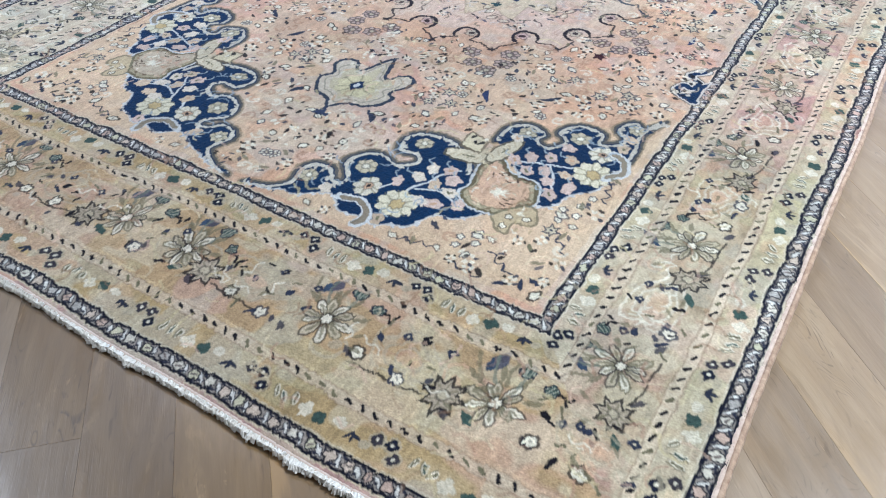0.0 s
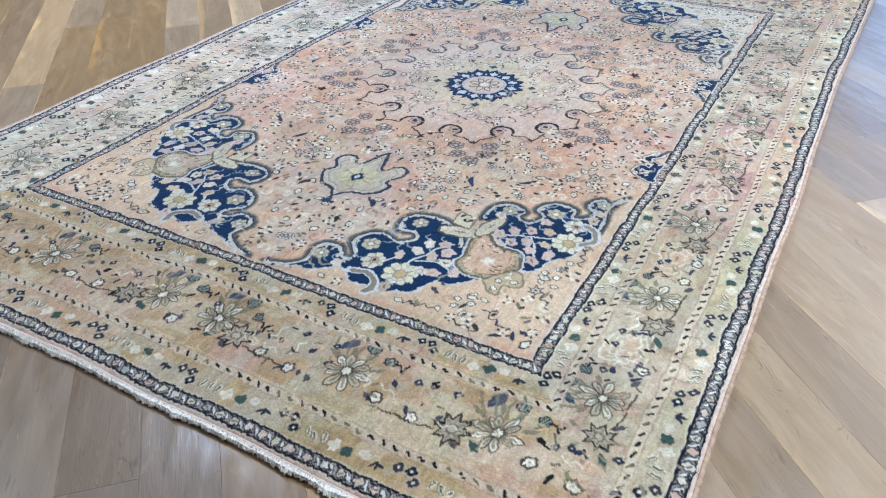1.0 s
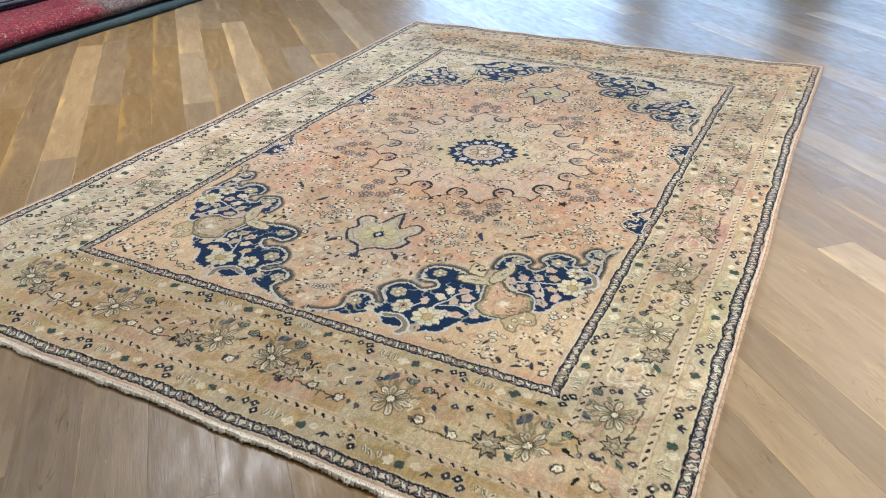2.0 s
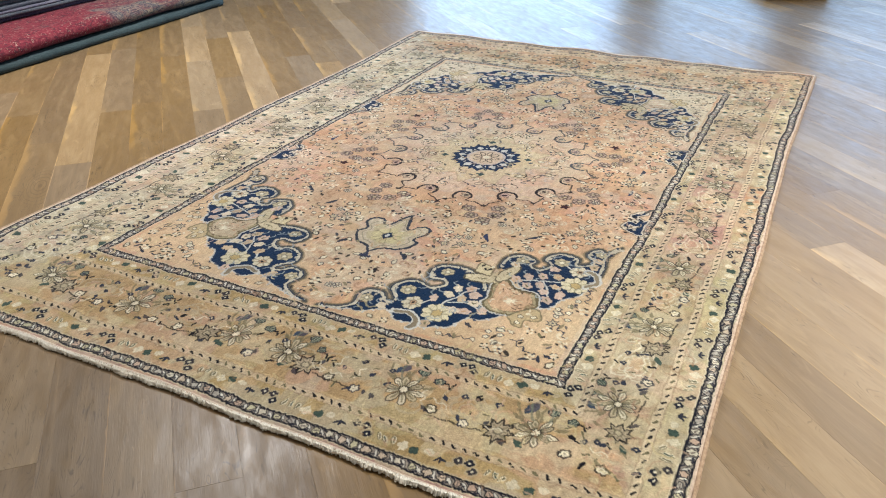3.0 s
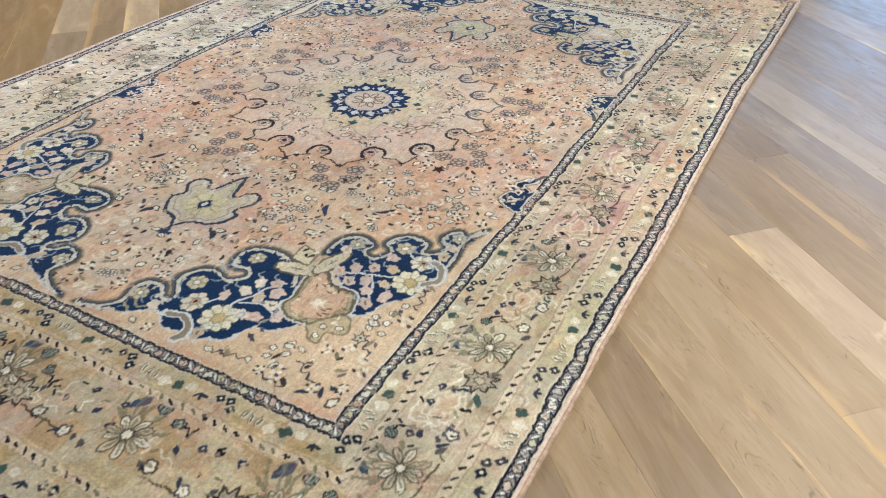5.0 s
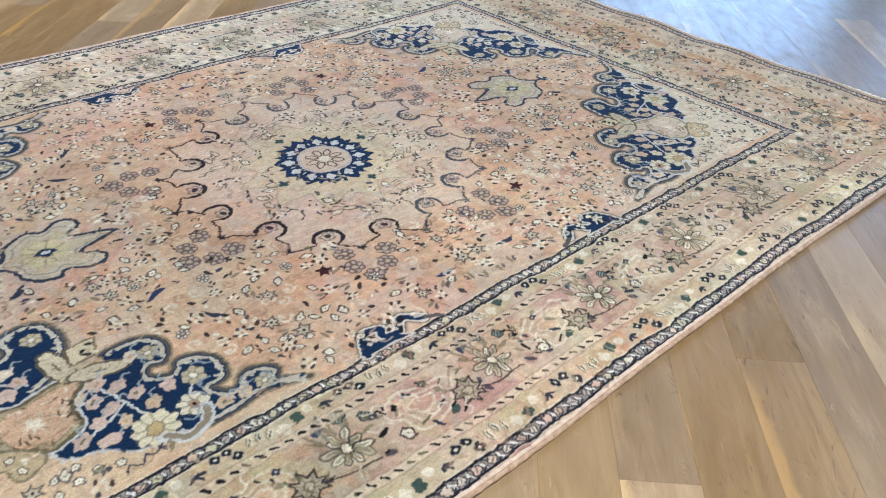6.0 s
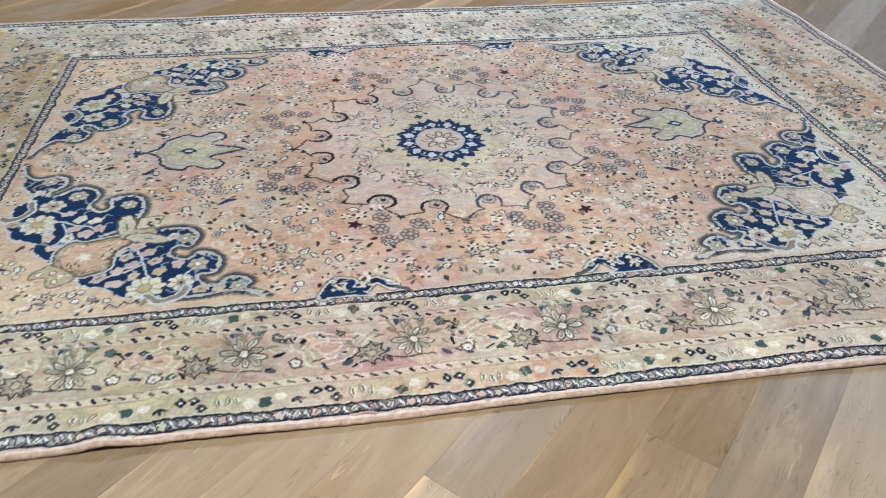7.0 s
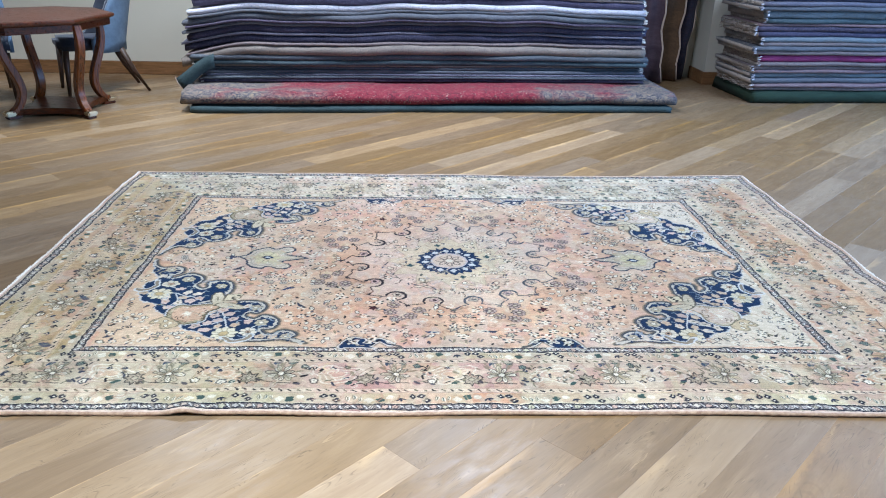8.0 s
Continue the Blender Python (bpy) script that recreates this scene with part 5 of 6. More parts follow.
def folded_rug(name, width, depth, height, material, m, seed, label, plies=None, sag=0.012, group="", nose=1.0, bend=None, droop=0.0, ends=None):
    """A folded rug: plies with rounded front folds, uneven along its width, its cut ends ragged."""
    r = random.Random(seed)
    top = tagged(new(name), label, "rug", group)
    top.matrix_world = m
    ph = [r.uniform(0, 6.28) for _ in range(6)]
    if bend is not None:
        ph[:3] = bend
    z0 = 0.0
    for f, (share, mat) in enumerate(plies or [(1.0, material)]):
        lh = height * share
        bm = bmesh.new()
        inset, cut = r.uniform(0, 0.03), (r.uniform(-0.03, 0.03), r.uniform(-0.03, 0.03))
        nx, rows = 60, []
        x0, x1 = -width / 2 + cut[0], width / 2 + cut[1]
        q1, q2 = r.uniform(0, 6), r.uniform(0, 6)
        for i in range(nx + 1):
            x = x0 + (x1 - x0) * i / nx
            w = sag * (math.sin(x * 2.1 + ph[0]) + 0.5 * math.sin(x * 4.7 + ph[1])) + 0.4 * sag * math.sin(x * 9.3 + ph[2])
            w -= droop * max(0.0, (-width / 2 + 0.62 - x) / 0.62) ** 1.6
            yw = 0.014 * math.sin(x * 1.7 + ph[3] + f) + 0.007 * math.sin(x * 6.1 + ph[4]) + 0.003 * math.sin(x * 23 + q1)
            h = lh * (0.95 + 0.04 * math.sin(x * 3.3 + ph[5] + f) + 0.02 * math.sin(x * 11 + q2))
            prof = []
            for k in range(7):
                a = -math.pi / 2 + math.pi * k / 6
                prof.append((inset + yw + h * 0.5 * nose * (1 - math.cos(a)), z0 + w + h / 2 + h / 2 * math.sin(a)))
            prof += [(depth * 0.35, z0 + w + h), (depth * 0.7, z0 + w + h), (depth, z0 + w + h), (depth, z0 + w), (depth * 0.7, z0 + w), (depth * 0.35, z0 + w)]
            jag = [r.uniform(-0.012, 0.012) if i in (0, nx) else 0.0 for _ in prof]
            rows.append([bm.verts.new((x + j, q, max(-droop, z))) for j, (q, z) in zip(jag, prof)])
        for p, q in zip(rows, rows[1:]):
            for k in range(len(p)):
                bm.faces.new((p[k], p[(k + 1) % len(p)], q[(k + 1) % len(p)], q[k]))
        for e in (rows[0], rows[-1]):
            bm.faces.new(e).material_index = 1
        ob = part("folded_layer", bm, mat, top, "", True)
        ob.data.materials.append(ends or mat)
        z0 += lh
    return top


def worn_edge(parent, x, y0, y1, z0, z1, seed, n=40, material=None):
    """Ragged pale threads at the cut end of a folded rug."""
    r = random.Random(seed)
    bm = bmesh.new()
    sgn = -1 if x < 0 else 1
    for i in range(n):
        y, z = r.uniform(y0, y1), r.uniform(z0, z1)
        tube(bm, [(x - sgn * 0.02, y, z), (x + sgn * r.uniform(0.0, 0.012), y + r.uniform(-0.01, 0.01), z - 0.004)], [0.005, 0.003], 4)
    tagged(part("end_threads", bm, material or FRINGE, parent, "ragged pale end threads"), kind="stuff")


def tint(name, a, b, c, s=0.6):
    return stacked_cloth(name, *(srgb(*(min(250, q * 1.09) for q in k)) for k in (a, b, c)), s)


TEAL = tint("teal_rug", (38, 52, 53), (58, 71, 71), (24, 34, 36), 0.6)


def crimson_rug(name):
    """Red field worn through to grey, grey-beige figured ends, a brocade of small pale and dark marks."""
    n = Nodes(name, 0.95)
    where = n.math("ABSOLUTE", n.add("SeparateXYZ", Vector=n.add("TexCoord").outputs["Object"]).outputs["X"])
    blot = n.noise(n.coords("Object", (1.0, 2.0, 3.5)), 1.7, 6.0, 0.68, 0.8)
    red = n.ramp(n.math("ADD", n.math("MULTIPLY", where, 0.17), blot), [(0.64, 1.0), (0.86, 0.0)])
    fig = n.noise(n.coords("Object", (8.0, 9.0, 15.0)), 1.6, 5.0, 0.72, 2.6)
    grey = n.ramp(fig, [(0.38, srgb(52, 52, 60)), (0.5, srgb(100, 92, 90)), (0.62, srgb(140, 122, 98))])
    crim = n.ramp(fig, [(0.36, srgb(70, 26, 36)), (0.5, srgb(116, 26, 42)), (0.64, srgb(138, 58, 64))])
    c = n.mix(red, grey, crim)
    fleck = n.noise(n.coords("Object", (24.0, 20.0, 30.0)), 1.5, 3.0, 0.62, 2.0)
    c = n.mix(n.ramp(fleck, [(0.58, 0.0), (0.68, 0.65)]), c, srgb(168, 154, 132))
    # dark grey lower edge: the shadow line under the fold, put into the dye
    z = n.add("SeparateXYZ", Vector=n.add("TexCoord").outputs["Object"]).outputs["Z"]
    hem = n.ramp(n.math("ADD", z, n.math("MULTIPLY", blot, 0.03)), [(0.024, 0.85), (0.048, 0.0)])
    c = n.mix(n.math("MULTIPLY", hem, n.ramp(where, [(0.5, 0.25), (1.0, 1.0)])), c, srgb(54, 56, 60))
    n.base(c)
    n.bump(fleck, 0.5, 0.004)
    return n.mat


CRIMSON = crimson_rug("crimson_rug")
SLATEBLUE = tint("slate_blue_rug", (66, 70, 76), (82, 86, 91), (112, 110, 110))
SLATETEAL = tint("slate_teal_rug", (54, 66, 70), (68, 80, 84), (98, 100, 100))
PLUM = tint("plum_rug", (50, 44, 60), (70, 60, 76), (112, 106, 116))
NAVYRUG = tint("navy_rug", (36, 35, 52), (50, 48, 68), (92, 86, 98))
INDIGO = tint("indigo_rug", (50, 47, 66), (68, 63, 84), (98, 92, 106))
LAVENDER = tint("lavender_rug", (88, 86, 98), (110, 106, 116), (64, 61, 78))
BEIGEGREY = tint("beige_grey_rug", (108, 98, 90), (132, 121, 110), (74, 68, 66))
PALE = tint("pale_grey_rug", (158, 156, 162), (192, 188, 194), (104, 104, 118), 0.5)
BLUEGREY = tint("blue_grey_rug", (78, 80, 86), (100, 101, 106), (60, 58, 66))
MAGENTA = tint("magenta_rug", (116, 32, 82), (138, 56, 102), (92, 76, 90))
SKY = tint("grey_teal_rug", (98, 106, 110), (120, 126, 130), (84, 78, 84))
DUSTY = tint("dusty_rug", (100, 88, 88), (122, 110, 106), (72, 64, 68))
ROSE = tint("rose_grey_rug", (112, 88, 90), (128, 110, 110), (84, 76, 84))
DARKGREEN = tint("dark_green_rug", (28, 42, 28), (38, 54, 38), (24, 32, 24), 0.3)
ENDS = cloth("ragged_rug_ends", srgb(150, 136, 124), srgb(190, 176, 162), 60.0, 600.0)

turn = 4.0
A = pose(0.04, 3.29, 0.0, 0, 0, turn)
folded_rug("folded_rug", 4.32, 1.5, 0.055, TEAL, A, 1, "dark teal overdyed rug, folded flat on the floor", None, 0.0, "rug stack")
folded_rug("folded_rug", 4.40, 1.45, 0.12, CRIMSON, A @ pose(-0.02, 0.03, 0.055), 2, "worn crimson and grey distressed rug, folded", None, 0.003, "rug stack", 1.5)
z = 0.175
# height, width, shift, colour word, plies from the bottom up, droop of the left end
# thin paler top plies: backing edges that also paint top light on the folds
layers = [(0.075, 4.16, -0.05, "plum", [(0.42, PLUM), (0.34, SLATEBLUE), (0.24, LAVENDER)], 0.0),
          (0.08, 4.16, -0.06, "slate", [(0.40, BLUEGREY), (0.36, SLATEBLUE), (0.24, BEIGEGREY)], 0.0),
          (0.095, 4.22, -0.08, "slate teal", [(0.5, SLATETEAL), (0.5, SLATEBLUE)], 0.0),
          (0.11, 4.26, -0.135, "beige-grey", [(0.80, BEIGEGREY), (0.20, DUSTY)], 0.12),
          (0.085, 4.27, -0.13, "navy", [(0.75, NAVYRUG), (0.25, LAVENDER)], 0.10),
          (0.09, 4.23, -0.12, "indigo", [(0.70, INDIGO), (0.30, BLUEGREY)], 0.09),
          (0.08, 4.22, -0.12, "blue-grey", [(0.30, PLUM), (0.70, BLUEGREY)], 0.07),
          (0.08, 4.16, -0.09, "pale grey", [(0.35, BLUEGREY), (0.65, PALE)], 0.06),
          (0.085, 4.13, -0.085, "purple", [(0.7, INDIGO), (0.3, DUSTY)], 0.04),
          (0.08, 4.2, -0.12, "blue-grey", [(0.5, BLUEGREY), (0.5, SLATEBLUE)], 0.03),
          (0.08, 4.2, -0.11, "navy", [(0.7, NAVYRUG), (0.3, PALE)], 0.02)]
for i, (h, w, dx, word, plies, droop) in enumerate(layers):
    ob = folded_rug("folded_rug", w, 0.95, h, None, A @ pose(dx, 0.53 + 0.03 * math.sin(i * 1.7), z), 10 + i,
                    f"{word} overdyed rug, folded in the tall stack", plies, 0.0 if i < 2 else 0.0022 * min(i, 6), "rug stack", bend=(0.6, 2.4, 4.0), droop=droop)
    worn_edge(ob, w / 2, 0.0, 0.25, 0.01, h - 0.01, i, 26)
    if not droop:
        worn_edge(ob, -w / 2, 0.0, 0.2, 0.01, h - 0.01, i + 50, 22)
    z += h

# a loose teal corner hanging out of the stack's end
bm = bmesh.new()
rows = []
for i in range(9):
    f = i / 8
    zt = 0.43 - 0.20 * f ** 1.1 + 0.012 * math.sin(f * 5)
    rows.append([bm.verts.new((-2.0 - 0.34 * f + dz * 0.5 * f, 0.50 - 0.05 * f + dy, zt - dz * (1 - 0.2 * f))) for dy, dz in ((0, 0), (-0.01, 0.06), (0.0, 0.125), (0.04, 0.125), (0.05, 0.06), (0.04, 0))])
for p, q in zip(rows, rows[1:]):
    for k in range(6):
        bm.faces.new((p[k], p[(k + 1) % 6], q[(k + 1) % 6], q[k]))
bm.faces.new(rows[0])
bm.faces.new(rows[-1])
corner = tagged(part("rug_corner", bm, TEAL, None, "", True), "teal rug corner flopping out of the stack", "rug")
corner.matrix_world = A
bm = bmesh.new()
tube(bm, [(-2.34, 0.445, 0.235), (-2.325, 0.44, 0.19), (-2.29, 0.445, 0.135)], [0.004, 0.005, 0.004], 6)
part("corner_binding", bm, SELVEDGE, corner, "pale bound edge")

# second stack on a green base beside the pier
B = pose(4.85, 4.04, 0.0, 0, 0, 3.0)
folded_rug("folded_rug", 3.44, 0.92, 0.12, DARKGREEN, B, 40, "dark green rug folded flat as the stack's base", None, 0.0, "second rug stack")
z = 0.12
layers = [(0.07, "dusty rose", [(0.5, DUSTY), (0.5, ROSE)]), (0.10, "grey-blue", [(0.55, BLUEGREY), (0.45, SKY)]), (0.07, "dusty mauve", [(0.5, ROSE), (0.5, DUSTY)]),
          (0.105, "magenta", [(0.35, DUSTY), (0.65, MAGENTA)]), (0.08, "dusty grey", [(0.5, DUSTY), (0.5, BLUEGREY)]), (0.085, "grey teal", [(0.45, DUSTY), (0.55, SKY)]),
          (0.125, "dark plum and rose", [(0.4, INDIGO), (0.4, PLUM), (0.2, ROSE)]), (0.12, "grey teal", [(0.4, SLATETEAL), (0.6, SKY)]), (0.085, "blue-grey", [(0.5, BLUEGREY), (0.5, LAVENDER)]), (0.09, "navy", [(0.6, NAVYRUG), (0.4, DUSTY)])]
for i, (h, word, plies) in enumerate(layers):
    ob = folded_rug("folded_rug", 3.3 + 0.04 * math.sin(i * 1.9), 0.84, h, None, B @ pose(-0.085 + 0.04 * math.sin(i * 2.9), 0.03 + 0.02 * math.sin(i * 1.3), z), 60 + i,
                    f"{word} overdyed rug, folded, ragged end", plies, 0.004, "second rug stack", bend=(1.6, 0.4, 3.0), ends=ENDS)
    worn_edge(ob, -1.655, 0.02, 0.82, 0.005, h - 0.005, 90 + i, 130, ENDS)
    worn_edge(ob, -1.66, -0.005, 0.03, 0.005, h - 0.005, 120 + i, 9, PALE)
    z += h


def hung_rug(x0, x1, y, lean, material, label, seed):
    """A rug hanging in soft folds against the wall, its side edge bound."""
    r = random.Random(seed)
    ph = r.uniform(0, 6)
    thing = tagged(new("hanging_rug"), label, "rug", "hanging rugs")
    bm = bmesh.new()
    cols = []
    n = 16
    for i in range(n + 1):
        f = i / n
        col = []
        for k in range(13):
            zz = 0.012 + 2.2 * k / 12
            xx = x0 + (x1 - x0) * f + lean * zz + (0.02 * math.sin(zz * 5 + ph) + 0.012 * math.sin(zz * 17 + ph)) * (1 if i in (0, n) else 0.3)
            yy = y + 0.03 * math.sin(f * 9 + ph) + 0.012 * math.sin(zz * 3 + f * 4)
            col.append((bm.verts.new((xx, yy, zz)), bm.verts.new((xx, yy + 0.03, zz))))
        cols.append(col)
    for p, q in zip(cols, cols[1:]):
        for k in range(12):
            bm.faces.new((p[k][0], q[k][0], q[k + 1][0], p[k + 1][0]))
            bm.faces.new((p[k][1], p[k + 1][1], q[k + 1][1], q[k][1]))
        bm.faces.new((p[0][0], p[0][1], q[0][1], q[0][0]))
        bm.faces.new((p[12][0], q[12][0], q[12][1], p[12][1]))
    for e in (cols[0], cols[-1]):
        for k in range(12):
            bm.faces.new((e[k][0], e[k + 1][0], e[k + 1][1], e[k][1]))
    part("cloth", bm, material, thing, "", True)
    bm = bmesh.new()
    tube(bm, [(x1 + lean * zz + 0.02 * math.sin(zz * 5 + ph) + 0.012 * math.sin(zz * 17 + ph), y + 0.03 * math.sin(9 + ph) + 0.012 * math.sin(zz * 3 + 4) + 0.01, zz) for zz in [0.02 + 2.17 * k / 24 for k in range(25)]], [0.011] * 25, 6)
    part("edge_cord", bm, SELVEDGE, thing, "pale bound edge", True)
    return thing


PLUMDARK = tint("dark_plum_rug", (66, 50, 56), (88, 70, 74), (56, 46, 52))
GOLD = tint("old_gold_rug", (76, 56, 36), (98, 74, 48), (52, 40, 32))
MIDNIGHT = tint("midnight_rug", (26, 26, 38), (40, 38, 54), (70, 50, 48))
hung_rug(2.20, 2.49, 4.98, 0.0, PLUMDARK, "dusty plum rug hanging beside the stack", 3)
hung_rug(2.36, 2.70, 5.12, 0.06, GOLD, "old gold rug hanging behind a plum one", 4)
hung_rug(2.53, 2.86, 5.22, 0.03, MIDNIGHT, "midnight blue rug hanging by the pier", 5)

# ---- table and chairs ----


def strip_leg(bm, prof, thick, wide):
    """A scroll-sawn leg: a bevelled rectangular section swept along a curve of radius and height."""
    rings = []
    n = len(prof)
    for i, (r, zz) in enumerate(prof):
        d = Vector((prof[min(i + 1, n - 1)][0] - prof[max(i - 1, 0)][0], 0, prof[min(i + 1, n - 1)][1] - prof[max(i - 1, 0)][1])).normalized()
        nrm = Vector((d.z, 0, -d.x))
        a, b, e = thick[i] / 2, wide / 2, 0.008
        rings.append([bm.verts.new(Vector((r, 0, zz)) + nrm * u + Vector((0, v, 0))) for u, v in ((-a, -b + e), (-a + e, -b), (a - e, -b), (a, -b + e), (a, b - e), (a - e, b), (-a + e, b), (-a, b - e))])
    for q, w in zip(rings, rings[1:]):
        for k in range(8):
            bm.faces.new((q[k], q[(k + 1) % 8], w[(k + 1) % 8], w[k]))
    bm.faces.new(rings[0])
    bm.faces.new(rings[-1])


def smooth_curve(pts, steps=5):
    """Points on a smooth curve through the given ones."""
    out = []
    for i in range(len(pts) - 1):
        p0, p1, p2, p3 = (Vector(pts[max(0, min(len(pts) - 1, i + k))]) for k in (-1, 0, 1, 2))
        for k in range(steps):
            t = k / steps
            out.append(0.5 * (2 * p1 + (p2 - p0) * t + (2 * p0 - 5 * p1 + 4 * p2 - p3) * t * t + (3 * p1 - p0 - 3 * p2 + p3) * t ** 3))
    return [tuple(v) for v in out] + [tuple(pts[-1])]


def octagon(ax, ay, cut, inset=0.0):
    """Corners of a rectangle with its corners cut off, anticlockwise."""
    ax, ay, cut = ax - inset, ay - inset, cut - inset * 0.58
    return [(ax, -ay + cut), (ax, ay - cut), (ax - cut, ay), (-ax + cut, ay), (-ax, ay - cut), (-ax, -ay + cut), (-ax + cut, -ay), (ax - cut, -ay)]


table = tagged(new("octagonal_table"), "polished mahogany eight-sided table with scrolled legs and brass toes", "table")
table.matrix_world = pose(-3.345, 3.25, 0, 0, 0, -7)


def slab(bm, levels):
    rings = [[bm.verts.new((x, y, zz)) for x, y in octagon(0.55, 0.68, 0.36, inset)] for zz, inset in levels]
    for q, w in zip(rings, rings[1:]):
        for k in range(8):
            bm.faces.new((q[k], q[(k + 1) % 8], w[(k + 1) % 8], w[k]))
    bm.faces.new(rings[0])
    bm.faces.new(rings[-1])


bm = bmesh.new()
slab(bm, [(0.752, 0.02), (0.757, 0.008), (0.768, 0.0), (0.782, 0.004), (0.789, 0.018)])
part("tabletop", bm, MAHOGANY, table)
bm = bmesh.new()
slab(bm, [(0.69, 0.045), (0.695, 0.04), (0.745, 0.04), (0.7515, 0.03)])
part("apron", bm, MAHOGANY, table)
part_bm = bmesh.new()
ring = []
for zz in (0.022, 0.026, 0.068, 0.072):
    e = 0.004 if zz in (0.022, 0.072) else 0.0
    lobe = [(0.44 - e - 0.20 * abs(math.sin(2 * t)) ** 0.6, t - math.radians(32)) for t in [2 * math.pi * q / 48 for q in range(48)]]
    ring.append([part_bm.verts.new((0.16 + r * math.cos(t), -0.03 + r * math.sin(t), zz)) for r, t in lobe])
for p, w in zip(ring, ring[1:]):
    for q in range(48):
        part_bm.faces.new((p[q], p[(q + 1) % 48], w[(q + 1) % 48], w[q]))
part_bm.faces.new(ring[0])
part_bm.faces.new(ring[-1])
part("platform_base", part_bm, MAHOGANY, table)
curve = smooth_curve([(0.42, 0.735), (0.435, 0.64), (0.425, 0.54), (0.385, 0.43), (0.335, 0.31), (0.315, 0.21), (0.335, 0.13), (0.375, 0.075), (0.425, 0.045)])
for k in range(4):
    bm = bmesh.new()
    strip_leg(bm, curve, [0.042 + 0.02 * math.sin(math.pi * i / (len(curve) - 1)) for i in range(len(curve))], 0.066)
    leg = part("leg", bm, MAHOGANY_LEG, table)
    leg.matrix_local = pose(0.16, -0.03, 0, 0, 0, -32 + k * 90)
    bm = bmesh.new()
    box(bm, 0.36, 0.47, -0.038, 0.038, 0.0, 0.021, 0.006)
    part("foot_block", bm, MAHOGANY, leg)
    bm = bmesh.new()
    box(bm, 0.40, 0.485, -0.042, 0.042, 0.0225, 0.062, 0.01)
    part("brass_toe", bm, BRASS, leg, "worn pale brass toe cap")


def chair(m, label):
    """An upholstered tub chair: slate seat, a blue shell wrapped round its back, raked legs."""
    thing = tagged(new("dining_chair"), label, "chair", "chairs round the table")
    bm = bmesh.new()
    r = box(bm, -0.235, 0.235, -0.27, 0.19, 0.405, 0.505, 0.028)
    for v in r:
        v.co.x *= 1.0 - 0.12 * max(0.0, v.co.y)
    part("seat", bm, SEAT_FABRIC, thing, "dark slate fabric seat", True)

    def shell(bm, d0, d1, zlow):
        """Half a tub between two offsets from its middle line."""
        cols = []
        n = 28
        for i in range(n + 1):
            u = -1 + 2 * i / n
            a = u * math.radians(104)
            f = max(0.0, min(1.0, (1 - abs(u)) / 0.5))
            zt = 0.50 + 0.44 * f * f * (3 - 2 * f)
            col = []
            for d in (d0, d1):
                line = []
                for k in range(7):
                    zz = zlow + (zt - zlow) * k / 6
                    lean = 0.20 * max(0.0, zz - 0.45)
                    line.append(bm.verts.new(((0.245 + d) * math.sin(a), 0.03 + (0.215 + d + lean) * math.cos(a), zz)))
                col.append(line)
            cols.append(col)
        for p, q in zip(cols, cols[1:]):
            for s in (0, 1):
                for k in range(6):
                    bm.faces.new((p[s][k], q[s][k], q[s][k + 1], p[s][k + 1]))
            bm.faces.new((p[0][6], q[0][6], q[1][6], p[1][6]))
            bm.faces.new((p[0][0], q[0][0], q[1][0], p[1][0]))
        for c in (cols[0], cols[-1]):
            for k in range(6):
                bm.faces.new((c[0][k], c[1][k], c[1][k + 1], c[0][k + 1]))

    bm = bmesh.new()
    shell(bm, 0.004, 0.035, 0.385)
    part("back_shell", bm, BLUE_FABRIC, thing, "pale blue upholstered back shell", True)
    bm = bmesh.new()
    shell(bm, -0.03, 0.002, 0.45)
    part("inner_back", bm, SEAT_FABRIC, thing, "slate grey inner back padding", True)
    for x, y, sx, sy in ((-0.2, -0.225, -0.012, -0.02), (0.2, -0.225, 0.012, -0.02), (-0.19, 0.2, -0.02, 0.19), (0.19, 0.2, 0.02, 0.19)):
        bm = bmesh.new()
        tube(bm, [(x, y, 0.41), (x + sx * 0.5, y + sy * 0.45, 0.2), (x + sx, y + sy, 0.0)], [0.027, 0.021, 0.013], 8)
        part("leg", bm, WALNUT, thing, "", True)
    thing.matrix_world = m
    return thing


chair(pose(-3.25, 4.12, 0, 0, 0, -60) @ Matrix.Diagonal((1.12, 1.12, 1.0, 1.0)), "pale blue tub chair with slate seat and dark legs")
chair(pose(-4.08, 3.72, 0, 0, 0, 30), "blue tub chair with dark legs, pushed under the table")

# low dark plinth further along the floor
plinth = tagged(new("wooden_plinth"), "low dark brown wooden plinth standing on the oak floor", "plinth")
plinth.matrix_world = pose(4.62, -0.93, 0, 0, 0, -63)
bm = bmesh.new()
box(bm, -0.28, 0.28, -0.2, 0.2, 0.012, 0.13, 0.008)
part("body", bm, WALNUT, plinth)
bm = bmesh.new()
box(bm, -0.265, 0.265, -0.185, 0.185, 0.0, 0.0118)
part("base_rail", bm, WALNUT, plinth)

# ---- oak floor, plank by plank, laid at forty-five degrees ----
floor = tagged(new("floor"), "wide-plank brown oak floor laid diagonally, satin oil finish", kind="structure")
floor.matrix_world = pose(0, 0, 0, 0, 0, 45)
PITCH = 0.162
LENGTHS = [1.05, 1.4, 1.75, 2.05]


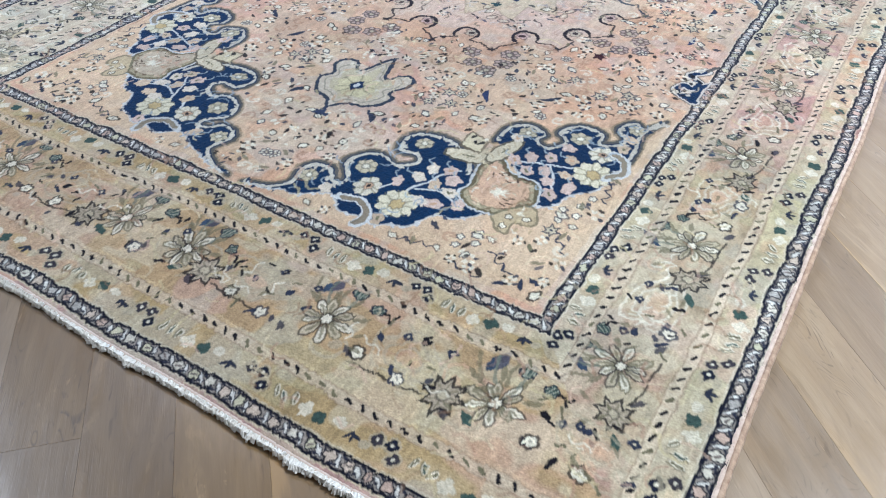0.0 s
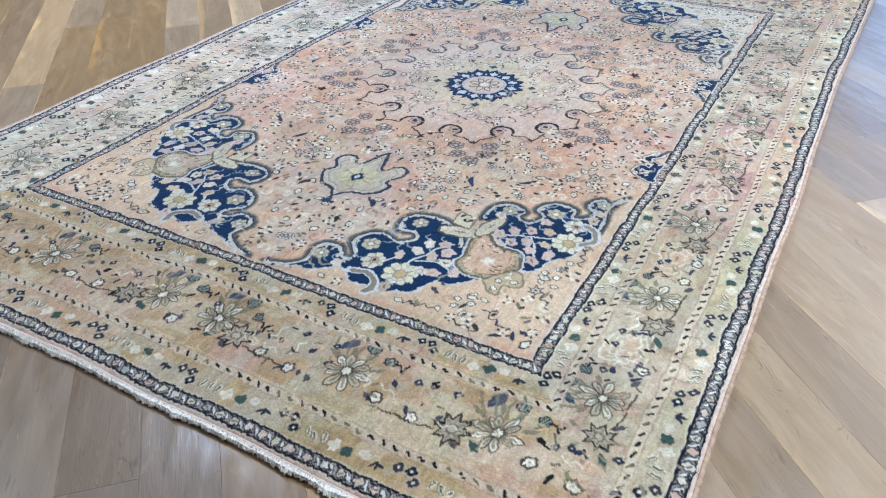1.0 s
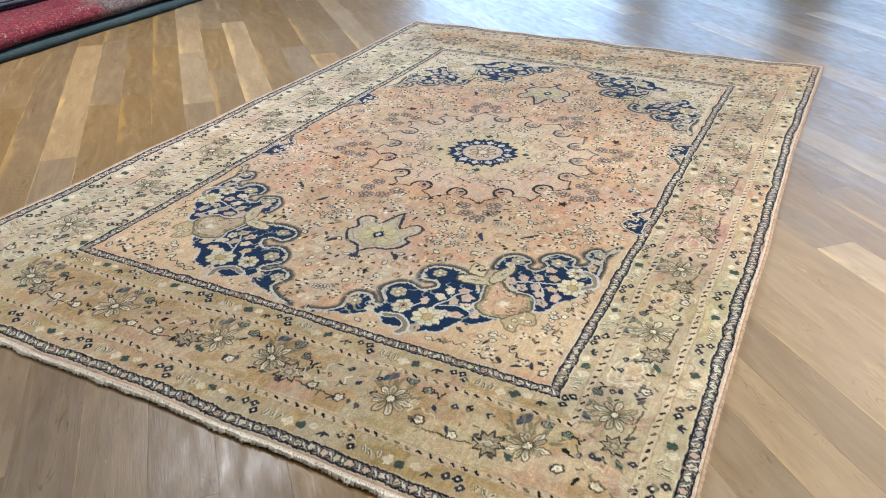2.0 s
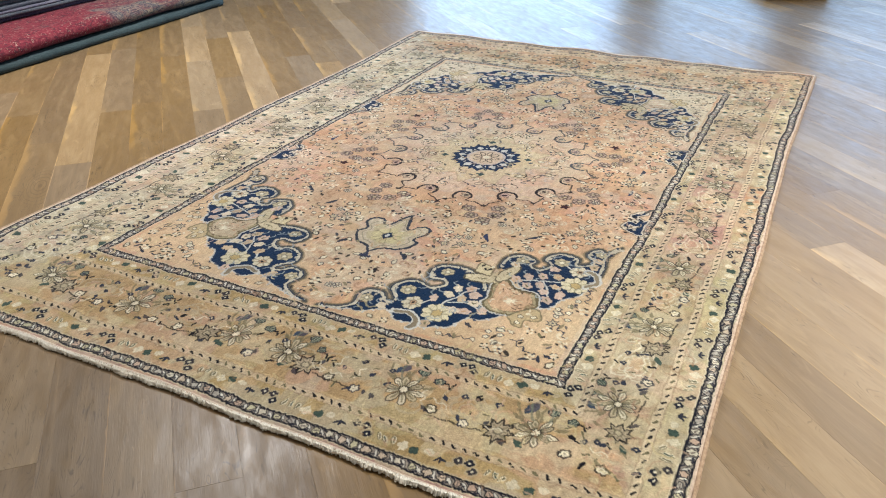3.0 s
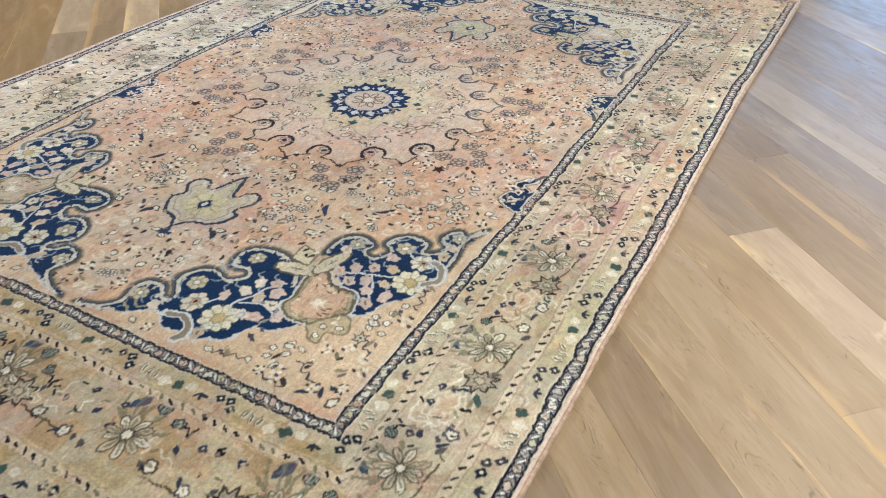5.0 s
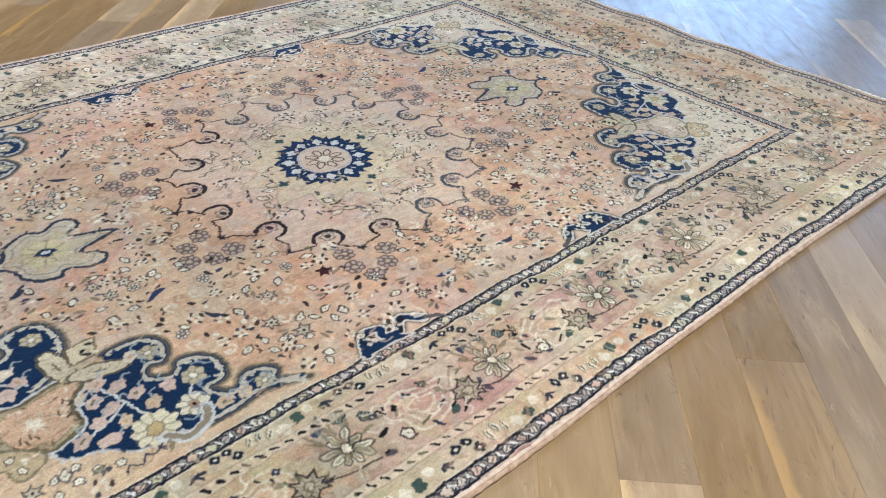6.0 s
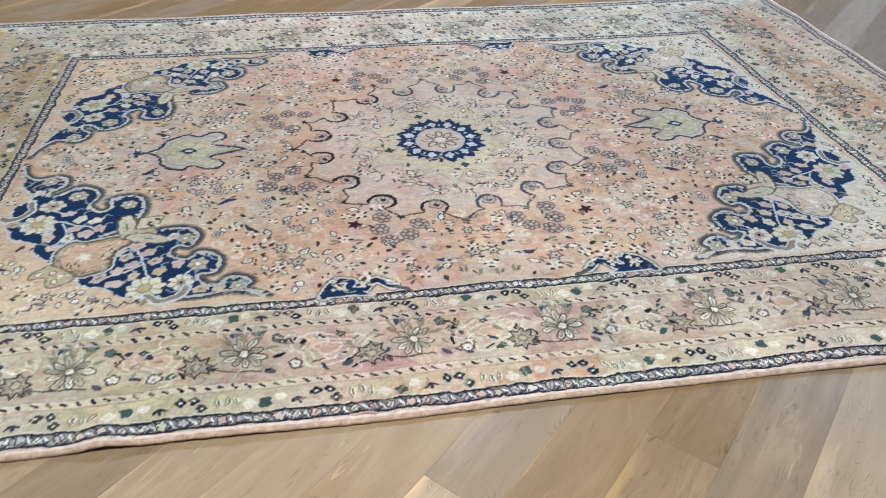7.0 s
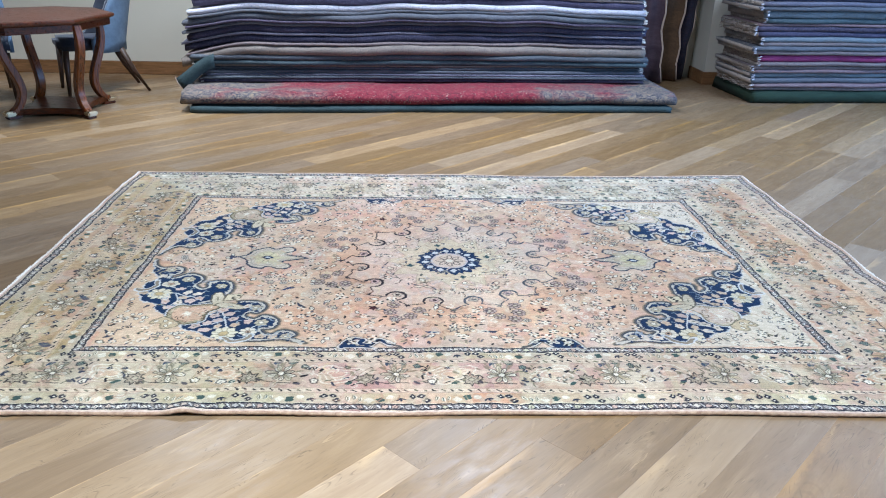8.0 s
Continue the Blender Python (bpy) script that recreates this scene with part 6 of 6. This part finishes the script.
def plank_mesh(length, width=PITCH - 0.0002):
    """A plank with eased edges, its top at zero."""
    bm = bmesh.new()
    a, b, e = length / 2 - 0.0001, width / 2, 0.0003
    lo = [bm.verts.new((x, y, -0.016)) for x, y in ((-a, -b), (a, -b), (a, b), (-a, b))]
    mid = [bm.verts.new((x, y, -e)) for x, y in ((-a, -b), (a, -b), (a, b), (-a, b))]
    top = [bm.verts.new((x, y, 0)) for x, y in ((-a + e, -b + e), (a - e, -b + e), (a - e, b - e), (-a + e, b - e))]
    bm.faces.new(top)
    for p, q in ((lo, mid), (mid, top)):
        for k in range(4):
            bm.faces.new((p[k], p[(k + 1) % 4], q[(k + 1) % 4], q[k]))
    return bm


meshes = {}
for tone, mat in OAK.items():
    for ln in LENGTHS:
        bm = plank_mesh(ln)
        me = bpy.data.meshes.new("plank")
        bm.to_mesh(me)
        bm.free()
        me.materials.append(mat)
        meshes[tone, ln] = me
pr = random.Random(4)
planks = []
C45 = math.sqrt(0.5)
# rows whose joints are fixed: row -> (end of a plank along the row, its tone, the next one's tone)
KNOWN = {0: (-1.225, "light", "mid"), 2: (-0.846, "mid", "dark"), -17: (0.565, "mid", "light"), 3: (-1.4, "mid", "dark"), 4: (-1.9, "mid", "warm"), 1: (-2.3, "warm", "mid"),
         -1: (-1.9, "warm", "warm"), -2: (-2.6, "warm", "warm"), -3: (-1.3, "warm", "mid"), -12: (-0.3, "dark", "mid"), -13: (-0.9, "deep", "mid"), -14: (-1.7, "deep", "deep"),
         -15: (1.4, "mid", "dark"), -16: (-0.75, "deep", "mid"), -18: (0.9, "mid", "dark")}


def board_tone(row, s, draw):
    """Boards by the long side draw from paler tones, those by the fringe from darker ones."""
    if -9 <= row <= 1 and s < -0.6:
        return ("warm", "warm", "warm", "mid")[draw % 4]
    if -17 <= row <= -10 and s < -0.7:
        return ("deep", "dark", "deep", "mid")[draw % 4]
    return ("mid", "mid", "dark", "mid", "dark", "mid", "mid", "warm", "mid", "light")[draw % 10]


for k in range(-80, 81):
    q = -(0.826 + (k + 0.5) * PITCH)
    run = -15.0 + pr.uniform(0, 1)
    seq = []
    if k in KNOWN:
        p, before, after = KNOWN[k]
        s, first = p, True
        while s > -15:
            ln = pr.choice(LENGTHS) if not first else 2.05
            seq.append((s - ln / 2, ln, before if first else None))
            s, first = s - ln, False
        s, first = p, True
        while s < 15:
            ln = pr.choice(LENGTHS) if not first else 2.05
            seq.append((s + ln / 2, ln, after if first else None))
            s, first = s + ln, False
    else:
        s = run
        while s < 15:
            ln = pr.choice(LENGTHS)
            seq.append((s + ln / 2, ln, None))
            s += ln
    for s, ln, tone in seq:
        x, y = C45 * (s - q), C45 * (s + q)
        if X0 - 0.8 < x < X1 + 0.6 and Y0 - 0.8 < y < 6.2:
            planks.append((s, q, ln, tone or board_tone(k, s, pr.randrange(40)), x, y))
planks.sort(key=lambda a: (a[4] + 0.2) ** 2 * 0.55 + (a[5] - 0.6) ** 2)
for s, q, ln, tone, x, y in planks[:300]:
    ob = new("plank", meshes[tone, ln])
    ob.parent = floor
    ob.location = (s, q, 0)
verts, faces = [], []
for s, q, ln, tone, x, y in planks[300:]:
    bm = plank_mesh(ln)
    base = len(verts)
    bm.verts.index_update()
    verts += [(v.co.x + s, v.co.y + q, v.co.z) for v in bm.verts]
    faces += [[base + v.index for v in f.verts] for f in bm.faces]
    bm.free()
me = bpy.data.meshes.new("far_planks")
me.from_pydata(verts, [], faces)
tagged(mesh_part("far_planks", me, OAK_FAR, floor, "brown oak planks further off"), kind="stuff")
bm = bmesh.new()
box(bm, X0 - 0.2, X1 + 0.2, Y0 - 0.2, 5.62, -0.19, -0.0165)
sub = tagged(part("subfloor", bm, plaster("screed", srgb(40, 32, 26))), "dark subfloor under the planks", kind="structure")
